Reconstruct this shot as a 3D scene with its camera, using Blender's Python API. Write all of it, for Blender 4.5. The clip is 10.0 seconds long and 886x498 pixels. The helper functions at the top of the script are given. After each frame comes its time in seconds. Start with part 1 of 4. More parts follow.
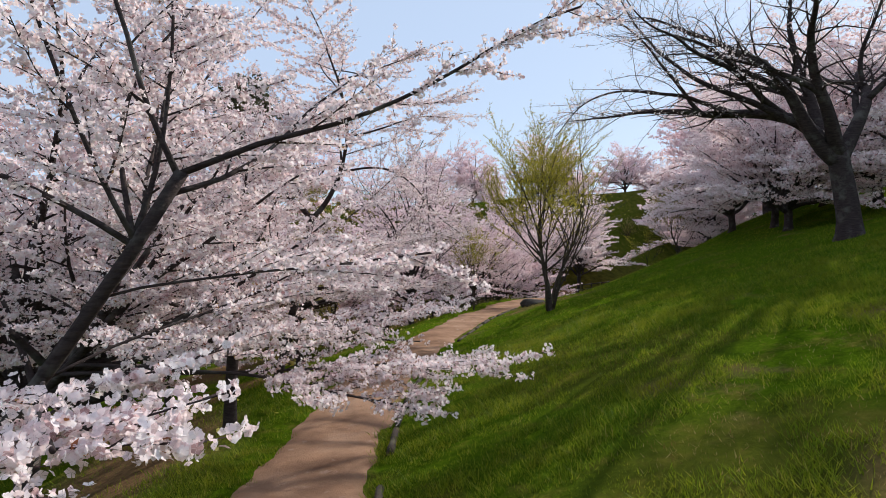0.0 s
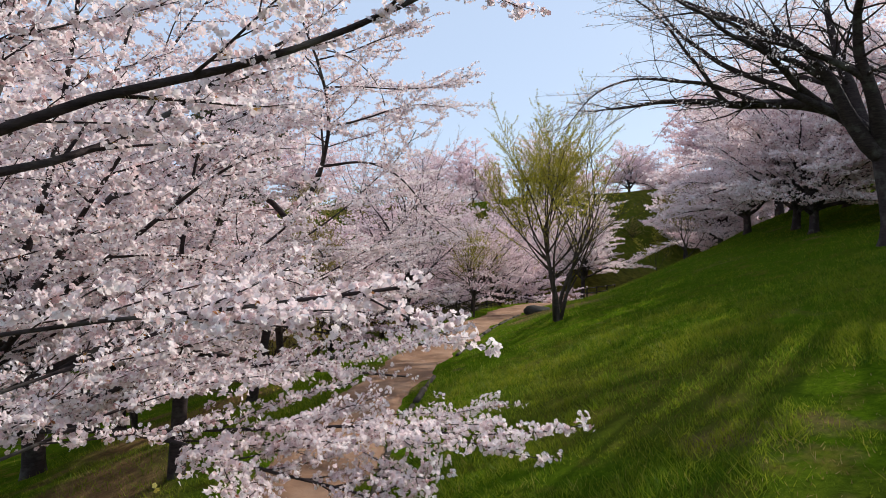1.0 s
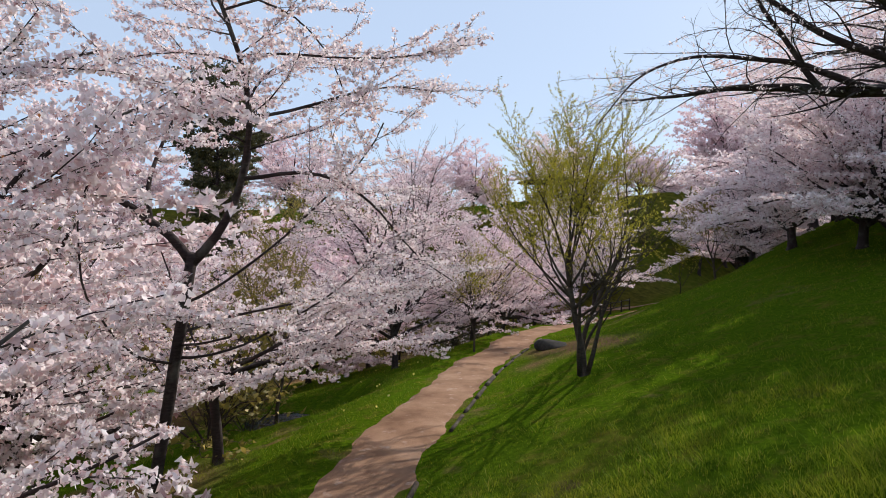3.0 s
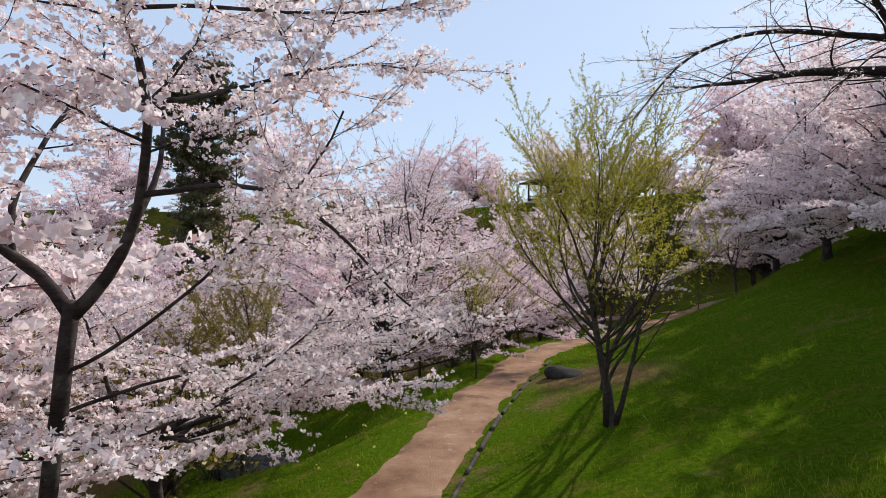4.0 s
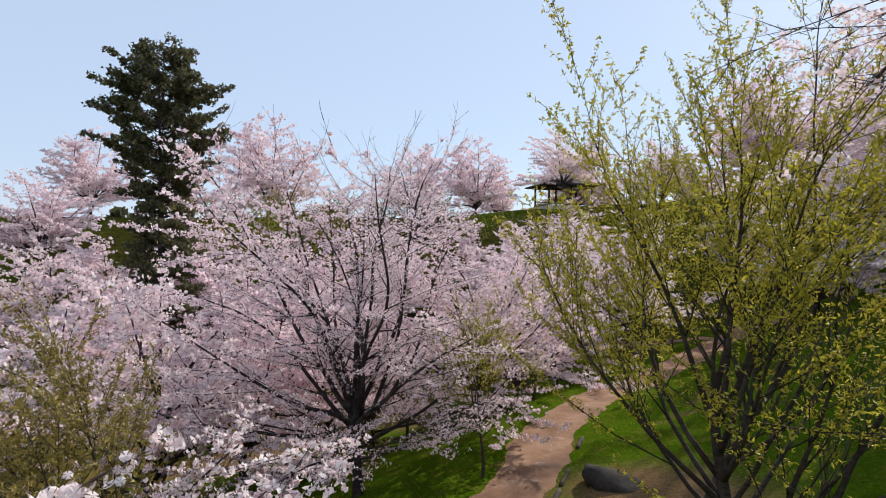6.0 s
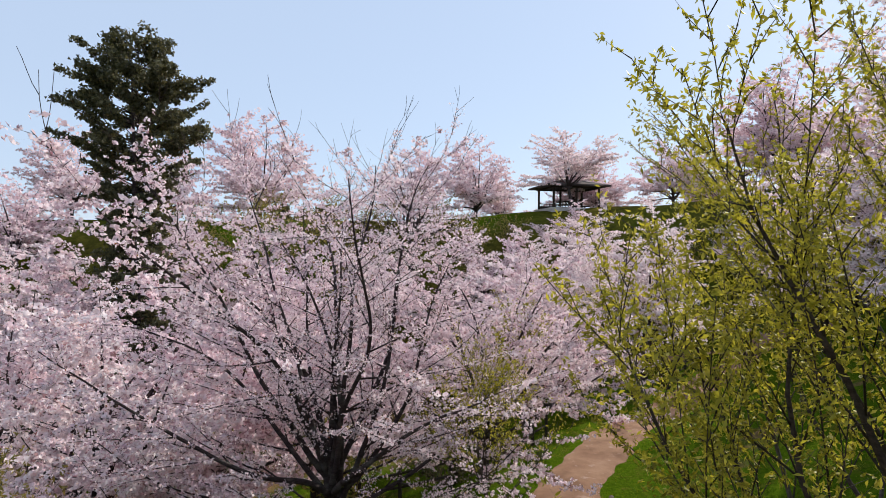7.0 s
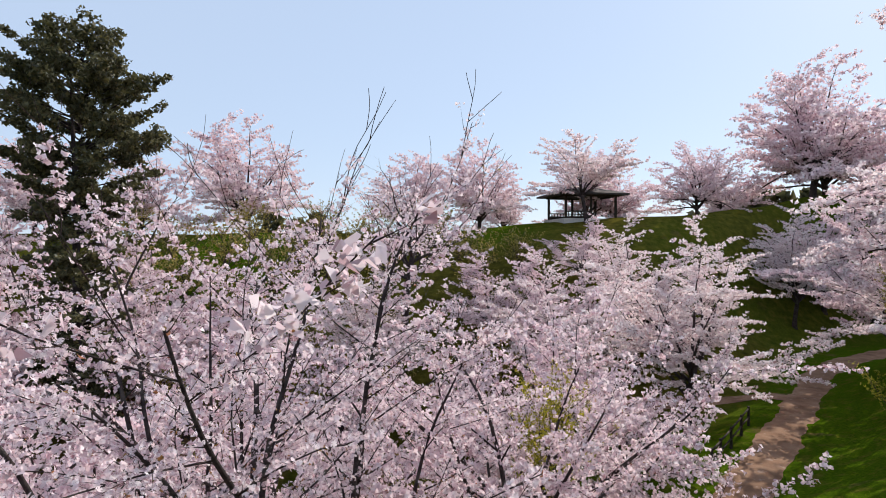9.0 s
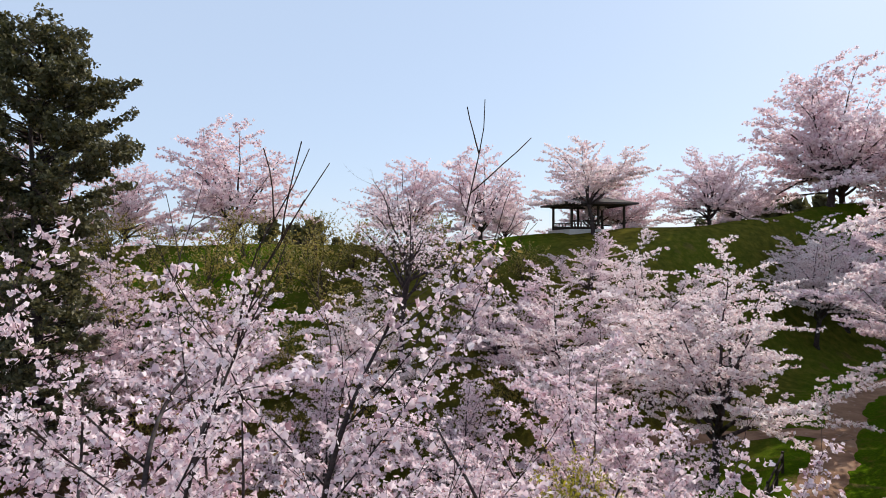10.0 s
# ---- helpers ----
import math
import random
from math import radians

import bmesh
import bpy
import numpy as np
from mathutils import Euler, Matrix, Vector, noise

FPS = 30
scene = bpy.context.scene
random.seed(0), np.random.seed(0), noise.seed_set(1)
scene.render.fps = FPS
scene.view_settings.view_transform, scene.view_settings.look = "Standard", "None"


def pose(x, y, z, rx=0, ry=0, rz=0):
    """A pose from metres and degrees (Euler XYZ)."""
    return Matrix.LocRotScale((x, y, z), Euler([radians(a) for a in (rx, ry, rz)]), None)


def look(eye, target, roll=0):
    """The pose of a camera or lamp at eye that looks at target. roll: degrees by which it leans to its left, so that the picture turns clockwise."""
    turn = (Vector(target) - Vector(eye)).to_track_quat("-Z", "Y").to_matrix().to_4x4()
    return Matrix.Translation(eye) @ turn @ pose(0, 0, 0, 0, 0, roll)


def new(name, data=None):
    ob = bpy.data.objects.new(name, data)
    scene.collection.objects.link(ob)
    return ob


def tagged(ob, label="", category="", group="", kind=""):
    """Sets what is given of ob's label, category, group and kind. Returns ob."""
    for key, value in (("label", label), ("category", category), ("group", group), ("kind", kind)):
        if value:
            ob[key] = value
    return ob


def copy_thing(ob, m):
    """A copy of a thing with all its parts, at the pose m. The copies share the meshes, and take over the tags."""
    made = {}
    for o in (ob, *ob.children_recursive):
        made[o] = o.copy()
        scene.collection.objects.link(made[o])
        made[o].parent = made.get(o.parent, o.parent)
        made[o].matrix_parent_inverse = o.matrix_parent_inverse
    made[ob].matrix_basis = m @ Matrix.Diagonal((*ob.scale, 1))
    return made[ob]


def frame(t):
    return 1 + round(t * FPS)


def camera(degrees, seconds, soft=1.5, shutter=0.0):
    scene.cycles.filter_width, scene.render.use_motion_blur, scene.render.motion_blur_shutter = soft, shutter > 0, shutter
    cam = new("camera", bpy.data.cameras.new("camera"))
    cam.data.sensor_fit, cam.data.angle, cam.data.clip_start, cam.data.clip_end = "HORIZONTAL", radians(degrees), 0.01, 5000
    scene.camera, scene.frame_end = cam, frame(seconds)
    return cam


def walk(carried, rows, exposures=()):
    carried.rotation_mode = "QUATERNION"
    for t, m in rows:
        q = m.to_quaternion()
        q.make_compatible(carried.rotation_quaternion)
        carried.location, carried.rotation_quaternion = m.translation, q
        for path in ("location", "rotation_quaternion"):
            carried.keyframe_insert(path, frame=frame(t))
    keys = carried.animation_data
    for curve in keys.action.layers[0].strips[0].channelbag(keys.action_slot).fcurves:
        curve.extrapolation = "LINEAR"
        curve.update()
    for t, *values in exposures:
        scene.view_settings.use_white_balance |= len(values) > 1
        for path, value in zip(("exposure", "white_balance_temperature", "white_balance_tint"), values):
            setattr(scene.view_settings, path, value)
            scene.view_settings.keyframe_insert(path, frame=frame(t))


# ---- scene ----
cam = camera(75.0, 10.0, soft=0.5)
ACROSS, AHEAD, EYE = 25.0, 29.85, 3.4
ROWS = [
    (0.0, 0.0, 0.0, 0.0, 0.0, 0.0, 0.0),
    (0.5, 0.0022, 0.033, 0.0023, 0.01, -0.01, -0.07),
    (1.0, 0.0045, 0.0684, 0.0065, 0.03, -0.03, -0.1),
    (1.5, 0.007, 0.1068, 0.0113, 0.04, -0.03, -0.08),
    (2.0, 0.01, 0.1473, 0.0199, 0.05, -0.07, -0.16),
    (2.5, 0.0125, 0.1887, 0.0316, 0.04, -0.05, -0.2),
    (4.0, 0.017, 0.3317, 0.0647, 0.01, -0.16, -0.24),
    (4.5, 0.0193, 0.3826, 0.0744, 0.03, -0.09, -0.21),
    (5.0, 0.0212, 0.4374, 0.0861, 0.03, -0.08, -0.26),
    (5.5, 0.0236, 0.4947, 0.099, 0.04, -0.07, -0.3),
    (7.0, 0.0248, 0.6635, 0.1299, -0.04, -0.08, -0.25),
    (7.5, 0.0247, 0.7154, 0.1415, -0.11, -0.02, -0.19),
    (8.0, 0.0248, 0.7664, 0.1552, -0.04, -0.07, -0.12),
    (8.5, 0.0244, 0.8169, 0.1718, -0.03, -0.1, -0.06),
    (9.0, 0.0244, 0.8667, 0.1907, 0.01, -0.04, -0.03),
    (9.5, 0.027, 0.9169, 0.2133, 0.01, -0.03, -0.05),
    (10.0, 0.029, 0.9673, 0.2353, 0.04, 0.03, -0.04),
]
walk(cam, [(t, pose(ACROSS * x, AHEAD * y, EYE + ACROSS * z, 90 + pitch, roll, yaw)) for t, x, y, z, yaw, pitch, roll in ROWS])

# ---- light ----
SUN_AZIMUTH, SUN_HEIGHT = 41.0, 33.0  # degrees east of +y; degrees up
world = bpy.data.worlds.new("sky")
scene.world = world
world.use_nodes = True
wn = world.node_tree
sky = wn.nodes.new("ShaderNodeTexSky")
sky.sky_type = "NISHITA"
sky.sun_disc = False
sky.sun_elevation = radians(SUN_HEIGHT)
sky.sun_rotation = radians(SUN_AZIMUTH)
sky.air_density, sky.dust_density, sky.ozone_density = 1.0, 0.4, 1.5
wn.nodes["Background"].inputs["Strength"].default_value = 1.0
# thin bright haze under the blue evens the sky out
dim = wn.nodes.new("ShaderNodeMix")
dim.data_type, dim.blend_type = "RGBA", "ADD"
dim.inputs[0].default_value = 1.0
part_sky = wn.nodes.new("ShaderNodeVectorMath")
part_sky.operation = "SCALE"
part_sky.inputs["Scale"].default_value = 0.035
wn.links.new(sky.outputs["Color"], part_sky.inputs[0])
wn.links.new(part_sky.outputs[0], dim.inputs[6])
dim.inputs[7].default_value = (0.455, 0.552, 0.715, 1)
wn.links.new(dim.outputs[2], wn.nodes["Background"].inputs["Color"])
sun = new("sun", bpy.data.lights.new("sun", "SUN"))
sun.data.energy, sun.data.angle, sun.data.color = 5.0, radians(0.6), (1.0, 0.95, 0.87)
sa, sh = radians(SUN_AZIMUTH), radians(SUN_HEIGHT)
sun.matrix_world = look((0, 0, 0), (-math.sin(sa) * math.cos(sh), -math.cos(sa) * math.cos(sh), -math.sin(sh)))
scene.view_settings.exposure = 0.03


# ---- materials ----
def material(name, rough=0.8):
    m = bpy.data.materials.new(name)
    m.use_nodes = True
    n = m.node_tree
    b = n.nodes["Principled BSDF"]
    b.inputs["Roughness"].default_value = rough
    b.inputs["Specular IOR Level"].default_value = 0.12
    return m, n, b


def node(n, kind, **sockets):
    k = n.nodes.new("ShaderNode" + kind)
    for name, value in sockets.items():
        k.inputs[name.replace("_", " ")].default_value = value
    return k


def texture(n, scale, detail=4.0, rough=0.6, stretch=None):
    co = n.nodes.new("ShaderNodeTexCoord")
    src = co.outputs["Object"]
    if stretch:
        mp = n.nodes.new("ShaderNodeMapping")
        mp.inputs["Scale"].default_value = stretch
        n.links.new(src, mp.inputs["Vector"])
        src = mp.outputs["Vector"]
    t = node(n, "TexNoise", Scale=scale, Detail=detail, Roughness=rough)
    n.links.new(src, t.inputs["Vector"])
    return t.outputs["Fac"]


def ramp(n, fac, stops):
    r = n.nodes.new("ShaderNodeValToRGB")
    e = r.color_ramp.elements
    while len(e) < len(stops):
        e.new(0.5)
    for k, (p, c) in zip(e, stops):
        k.position, k.color = p, (*c, 1)
    n.links.new(fac, r.inputs["Fac"])
    return r.outputs["Color"]


def blend(n, fac, a, b):
    m = n.nodes.new("ShaderNodeMix")
    m.data_type = "RGBA"
    for s, v in ((m.inputs[0], fac), (m.inputs[6], a), (m.inputs[7], b)):
        if isinstance(v, bpy.types.NodeSocket):
            n.links.new(v, s)
        else:
            s.default_value = v if isinstance(v, float) else (*v, 1)
    return m.outputs[2]


def bump(n, b, height, strength=0.5, distance=0.02):
    k = node(n, "Bump", Strength=strength, Distance=distance)
    n.links.new(height, k.inputs["Height"])
    n.links.new(k.outputs["Normal"], b.inputs["Normal"])


def leafy(name, stops, through_light, glow_tint, rough=0.6, patch=0.22, gloss=0.5):
    """Petals and leaves: each piece its own tone, some light passing through."""
    m, n, b = material(name, rough)
    b.inputs["Specular IOR Level"].default_value = gloss
    geo = n.nodes.new("ShaderNodeNewGeometry")
    col = ramp(n, geo.outputs["Random Per Island"], stops)
    big = texture(n, 0.7, 2.0)
    col = blend(n, ramp(n, big, [(0.35, (0, 0, 0)), (0.7, (1, 1, 1))]), col, blend(n, patch, col, glow_tint))
    n.links.new(col, b.inputs["Base Color"])
    tr = n.nodes.new("ShaderNodeBsdfTranslucent")
    n.links.new(col, tr.inputs["Color"])
    mix = n.nodes.new("ShaderNodeMixShader")
    mix.inputs[0].default_value = through_light
    n.links.new(b.outputs[0], mix.inputs[1])
    n.links.new(tr.outputs[0], mix.inputs[2])
    n.links.new(mix.outputs[0], n.nodes["Material Output"].inputs["Surface"])
    return m


PETAL = leafy("petal", [(0.0, (0.38, 0.20, 0.19)), (0.08, (0.73, 0.55, 0.55)), (0.30, (0.89, 0.76, 0.755)), (0.75, (0.95, 0.86, 0.855)), (1.0, (0.98, 0.93, 0.925))], 0.46, (0.86, 0.66, 0.68))
PETAL_PINK = leafy("pink_petal", [(0.0, (0.36, 0.19, 0.22)), (0.10, (0.67, 0.49, 0.52)), (0.35, (0.89, 0.715, 0.74)), (1.0, (0.97, 0.865, 0.875))], 0.43, (0.86, 0.66, 0.70))
BUD = leafy("young_leaf", [(0.0, (0.30, 0.09, 0.05)), (0.5, (0.42, 0.18, 0.06)), (1.0, (0.36, 0.26, 0.07))], 0.35, (0.4, 0.2, 0.08))
SPRING = leafy("spring_leaf", [(0.0, (0.20, 0.18, 0.015)), (0.5, (0.42, 0.38, 0.028)), (1.0, (0.62, 0.52, 0.05))], 0.45, (0.33, 0.29, 0.04))
SHRUB = leafy("shrub_leaf", [(0.0, (0.16, 0.15, 0.03)), (0.5, (0.30, 0.24, 0.05)), (1.0, (0.45, 0.34, 0.08))], 0.35, (0.33, 0.20, 0.05))
DARK = leafy("evergreen_leaf", [(0.0, (0.05, 0.05, 0.022)), (0.6, (0.11, 0.10, 0.042)), (1.0, (0.20, 0.17, 0.065))], 0.32, (0.05, 0.045, 0.02))
BLADE = leafy("grass_blade", [(0.0, (0.042, 0.085, 0.004)), (0.35, (0.100, 0.175, 0.008)), (0.75, (0.178, 0.245, 0.013)), (0.93, (0.27, 0.29, 0.025)), (1.0, (0.36, 0.30, 0.07))], 0.45, (0.27, 0.255, 0.02), patch=0.55, gloss=0.1)
STRAW = leafy("dry_blade", [(0.0, (0.14, 0.10, 0.03)), (0.6, (0.30, 0.22, 0.07)), (1.0, (0.46, 0.36, 0.14))], 0.3, (0.28, 0.20, 0.05), gloss=0.1)
YELLOW = leafy("yellow_petal", [(0.0, (0.75, 0.60, 0.05)), (1.0, (0.85, 0.75, 0.25))], 0.3, (0.8, 0.6, 0.1))


def bark_material(name, dark, light, lichen):
    m, n, b = material(name, 0.9)
    ring = texture(n, 3.0, 6.0, 0.7, (2.0, 2.0, 9.0))
    col = ramp(n, ring, [(0.3, dark), (0.7, light)])
    col = blend(n, ramp(n, texture(n, 2.2, 5.0), [(0.52, (0, 0, 0)), (0.68, (0.8, 0.8, 0.8))]), col, lichen)
    n.links.new(col, b.inputs["Base Color"])
    bump(n, b, texture(n, 14.0, 6.0, 0.7, (1.0, 1.0, 3.0)), 0.9, 0.03)
    return m


BARK = bark_material("cherry_bark", (0.026, 0.018, 0.018), (0.078, 0.057, 0.054), (0.13, 0.12, 0.105))
TWIG = bark_material("twig_bark", (0.045, 0.028, 0.026), (0.10, 0.066, 0.058), (0.13, 0.10, 0.09))
PALE_BARK = bark_material("grey_bark", (0.034, 0.027, 0.022), (0.095, 0.073, 0.056), (0.13, 0.115, 0.085))


def ground_material():
    m, n, b = material("meadow", 1.0)
    b.inputs["Specular IOR Level"].default_value = 0.0
    fine = texture(n, 9.0, 8.0, 0.75)
    wide = texture(n, 0.35, 5.0, 0.6)
    mid = texture(n, 1.6, 5.0, 0.65)
    grass = ramp(n, fine, [(0.3, (0.027, 0.054, 0.003)), (0.52, (0.060, 0.106, 0.005)), (0.75, (0.116, 0.158, 0.009))])
    dry = ramp(n, fine, [(0.3, (0.07, 0.06, 0.010)), (0.7, (0.20, 0.15, 0.035))])
    soil = ramp(n, fine, [(0.3, (0.09, 0.055, 0.03)), (0.7, (0.26, 0.15, 0.08))])
    col = blend(n, ramp(n, mid, [(0.52, (0, 0, 0)), (0.72, (0.75, 0.75, 0.75))]), grass, dry)
    col = blend(n, ramp(n, wide, [(0.60, (0, 0, 0)), (0.70, (0.8, 0.8, 0.8))]), col, soil)
    old = n.nodes.new("ShaderNodeAttribute")
    old.attribute_name = "dry"
    col = blend(n, old.outputs["Fac"], col, ramp(n, mid, [(0.3, (0.045, 0.038, 0.010)), (0.5, (0.088, 0.076, 0.015)), (0.7, (0.14, 0.118, 0.022))]))
    att = n.nodes.new("ShaderNodeAttribute")
    att.attribute_name = "bare"
    col = blend(n, att.outputs["Fac"], col, soil)
    n.links.new(col, b.inputs["Base Color"])
    bump(n, b, fine, 0.8, 0.08)
    return m


def path_material():
    m, n, b = material("trodden_earth", 1.0)
    b.inputs["Specular IOR Level"].default_value = 0.05
    fine = texture(n, 22.0, 8.0, 0.75)
    wide = texture(n, 0.8, 5.0, 0.6)
    col = ramp(n, wide, [(0.3, (0.17, 0.095, 0.06)), (0.5, (0.28, 0.165, 0.105)), (0.7, (0.38, 0.24, 0.16))])
    col = blend(n, ramp(n, fine, [(0.55, (0, 0, 0)), (0.75, (0.6, 0.6, 0.6))]), col, (0.16, 0.10, 0.07))
    col = blend(n, ramp(n, texture(n, 2.6, 5.0), [(0.60, (0, 0, 0)), (0.72, (0.55, 0.55, 0.55))]), col, (0.50, 0.38, 0.32))
    n.links.new(col, b.inputs["Base Color"])
    bump(n, b, fine, 0.7, 0.03)
    return m


def plain(name, a, c, scale=6.0, rough=0.8, relief=0.4, stretch=None):
    m, n, b = material(name, rough)
    t = texture(n, scale, 6.0, 0.7, stretch)
    n.links.new(ramp(n, t, [(0.3, a), (0.7, c)]), b.inputs["Base Color"])
    bump(n, b, t, relief, 0.02)
    return m


MEADOW, EARTH = ground_material(), path_material()
WOOD = plain("dark_weathered_wood", (0.022, 0.017, 0.013), (0.07, 0.055, 0.042), 5.0, 0.85, 0.5, (6, 6, 1))
THATCH = plain("dark_roof_boards", (0.045, 0.038, 0.036), (0.12, 0.10, 0.095), 4.0, 0.9, 0.5, (1, 8, 8))
CONCRETE = plain("pale_plaster", (0.45, 0.43, 0.40), (0.62, 0.60, 0.56), 3.0)
ROCK = plain("dark_rock", (0.02, 0.018, 0.015), (0.07, 0.06, 0.05), 3.0, 0.95, 0.8)

# ---- lie of the land ----
WAY = [(-2.6, -30), (-2.2, -10), (-1.9, 4), (-1.95, 10), (-1.75, 14), (-1.1, 18.5), (0.1, 23.5), (1.5, 28.5), (3.2, 33),
       (4.5, 36.3), (7.2, 41), (10.3, 45), (14.2, 50), (19.0, 56), (22.8, 60.8), (29.2, 67.5), (44, 75), (66, 80), (100, 84)]


def smooth(a, b, v):
    k = np.clip((v - a) / (b - a), 0, 1)
    return k * k * (3 - 2 * k)


def curve_points(way, step):
    """Rounded line through the points of way, at even steps."""
    w = np.array(way, float)
    out = []
    for i in range(len(w) - 1):
        p0, p1, p2, p3 = w[max(i - 1, 0)], w[i], w[i + 1], w[min(i + 2, len(w) - 1)]
        k = max(2, int(np.linalg.norm(p2 - p1) / step))
        u = (np.arange(k) / k)[:, None]
        out.append(0.5 * (2 * p1 + (p2 - p0) * u + (2 * p0 - 5 * p1 + 4 * p2 - p3) * u ** 2 + (3 * p1 - p0 - 3 * p2 + p3) * u ** 3))
    return np.vstack(out + [w[-1:]])


LINE = curve_points(WAY, 0.8)
TANGENT = np.gradient(LINE, axis=0)
TANGENT /= np.linalg.norm(TANGENT, axis=1)[:, None]


def beside(x, y):
    """Distance from the middle of the path, right of it positive."""
    x, y = np.atleast_1d(np.asarray(x, float)), np.atleast_1d(np.asarray(y, float))
    s = np.empty(len(x))
    for a in range(0, len(x), 4000):
        dx, dy = x[a:a + 4000, None] - LINE[:, 0], y[a:a + 4000, None] - LINE[:, 1]
        i = np.argmin(dx * dx + dy * dy, axis=1)
        r = np.arange(len(i))
        s[a:a + 4000] = np.hypot(dx[r, i], dy[r, i]) * np.sign(dx[r, i] * TANGENT[i, 1] - dy[r, i] * TANGENT[i, 0] + 1e-9)
    return s


def waves(x, y, scale, seed):
    rng = np.random.RandomState(seed)
    v = np.zeros_like(x)
    for k in range(7):
        a, f, p = rng.uniform(0, 6.3), rng.uniform(0.6, 1.8) / scale, rng.uniform(0, 6.3)
        v += np.sin((x * np.cos(a) + y * np.sin(a)) * f + p)
    return v / 7 ** 0.5


POND = (-5.6, 28.6, -2.2)


def height(x, y):
    x, y = np.atleast_1d(np.asarray(x, float)), np.atleast_1d(np.asarray(y, float))
    s = beside(x, y)
    right = np.maximum(s - 1.0, 0)
    z = 15 * np.tanh(0.29 * right / 15)
    z += 4.5 * np.exp(-((x - 34) ** 2 + (y - 46) ** 2) / (2 * 12.0 ** 2)) * smooth(2, 11, s)
    left = np.maximum(-s - 1.8, 0)
    z += -6 * np.tanh(0.34 * left / 6)
    z += (15.6 * smooth(52, 86, y) - 9.0 * smooth(98, 125, y)) * smooth(1.5, 15, -s)
    z -= 0.5 * smooth(38, 47, y) * (1 - smooth(60, 72, y))
    z += 0.5 * np.exp(-((x - 15) ** 2 + (y - 87) ** 2) / (2 * 7.0 ** 2))
    z += 2.6 * np.exp(-((x - 46) ** 2 + (y - 94) ** 2) / (2 * 9.0 ** 2)) * smooth(2, 9, -s)
    z += 0.10 * waves(x, y, 2.6, 3) * smooth(1.0, 4.0, np.abs(s)) + 0.035 * waves(x, y, 0.9, 4) * smooth(0.8, 2.5, np.abs(s)) * (1 - smooth(24, 40, y))
    d2 = (x - POND[0]) ** 2 + (y - POND[1]) ** 2
    z = np.where(d2 < 14, np.minimum(z, POND[2] - 0.15 + 0.12 * d2), z)
    far = smooth(130, 400, np.hypot(x, y - 40))
    return z * (1 - far) + 3.0 * far


def up(x, y):
    return float(height(x, y)[0])


# ---- mesh building ----
def mesh_of(name, verts, faces, sizes=None):
    """A mesh from an array of points and an array of faces with equal corner counts (or flat corners with sizes)."""
    me = bpy.data.meshes.new(name)
    verts = np.asarray(verts, np.float32)
    if sizes is None:
        faces = np.asarray(faces, np.int32)
        sizes = np.full(len(faces), faces.shape[1], np.int32)
        faces = faces.ravel()
    me.vertices.add(len(verts))
    me.vertices.foreach_set("co", verts.ravel())
    me.loops.add(len(faces))
    me.loops.foreach_set("vertex_index", faces)
    me.polygons.add(len(sizes))
    me.polygons.foreach_set("loop_start", np.concatenate(([0], np.cumsum(sizes)[:-1])).astype(np.int32))
    me.update(calc_edges=True)
    return me


def smooth_shade(me):
    me.polygons.foreach_set("use_smooth", np.ones(len(me.polygons), bool))
    return me


def thing(name, me=None, mat=None, parent=None, label="", category="", group="", kind=""):
    ob = new(name, me)
    if mat is not None:
        me.materials.append(mat)
    if parent is not None:
        ob.parent = parent
    return tagged(ob, label, category, group, kind)


def part(name, bm, mat, parent, label=""):
    me = bpy.data.meshes.new(name)
    bm.to_mesh(me)
    bm.free()
    return thing(name, me, mat, parent, label)


def tubes(lines, sides):
    """One mesh of tapered tubes; lines: (points, radii)."""
    vs, fs, ends, base = [], [], [], 0
    ang = np.arange(sides) * 2 * np.pi / sides
    ca, sn = np.cos(ang), np.sin(ang)
    ring = np.arange(sides)
    nxt = (ring + 1) % sides
    for p, r in lines:
        n = len(p)
        t = np.gradient(p, axis=0)
        t /= np.linalg.norm(t, axis=1)[:, None] + 1e-9
        ref = np.array([0.31, 0.17, 0.93]) if abs(t[0, 2]) < 0.8 else np.array([1.0, 0.1, 0.05])
        a = np.cross(t, ref)
        a /= np.linalg.norm(a, axis=1)[:, None] + 1e-9
        b = np.cross(t, a)
        v = p[:, None, :] + r[:, None, None] * (a[:, None, :] * ca[None, :, None] + b[:, None, :] * sn[None, :, None])
        vs.append(v.reshape(-1, 3))
        k = (np.arange(n - 1) * sides)[:, None]
        f = np.stack([k + ring, k + nxt, k + sides + nxt, k + sides + ring], axis=-1).reshape(-1, 4) + base
        fs.append(f)
        ends += [ring[::-1] + base, ring + base + (n - 1) * sides]
        base += n * sides
    f = np.vstack(fs)
    corners = np.concatenate([f.ravel(), np.concatenate(ends)]).astype(np.int32)
    sizes = np.concatenate([np.full(len(f), 4), np.full(len(ends), sides)]).astype(np.int32)
    return smooth_shade(mesh_of("branches", np.vstack(vs), corners, sizes))


def unit(v):
    return v / (np.linalg.norm(v, axis=-1, keepdims=True) + 1e-9)


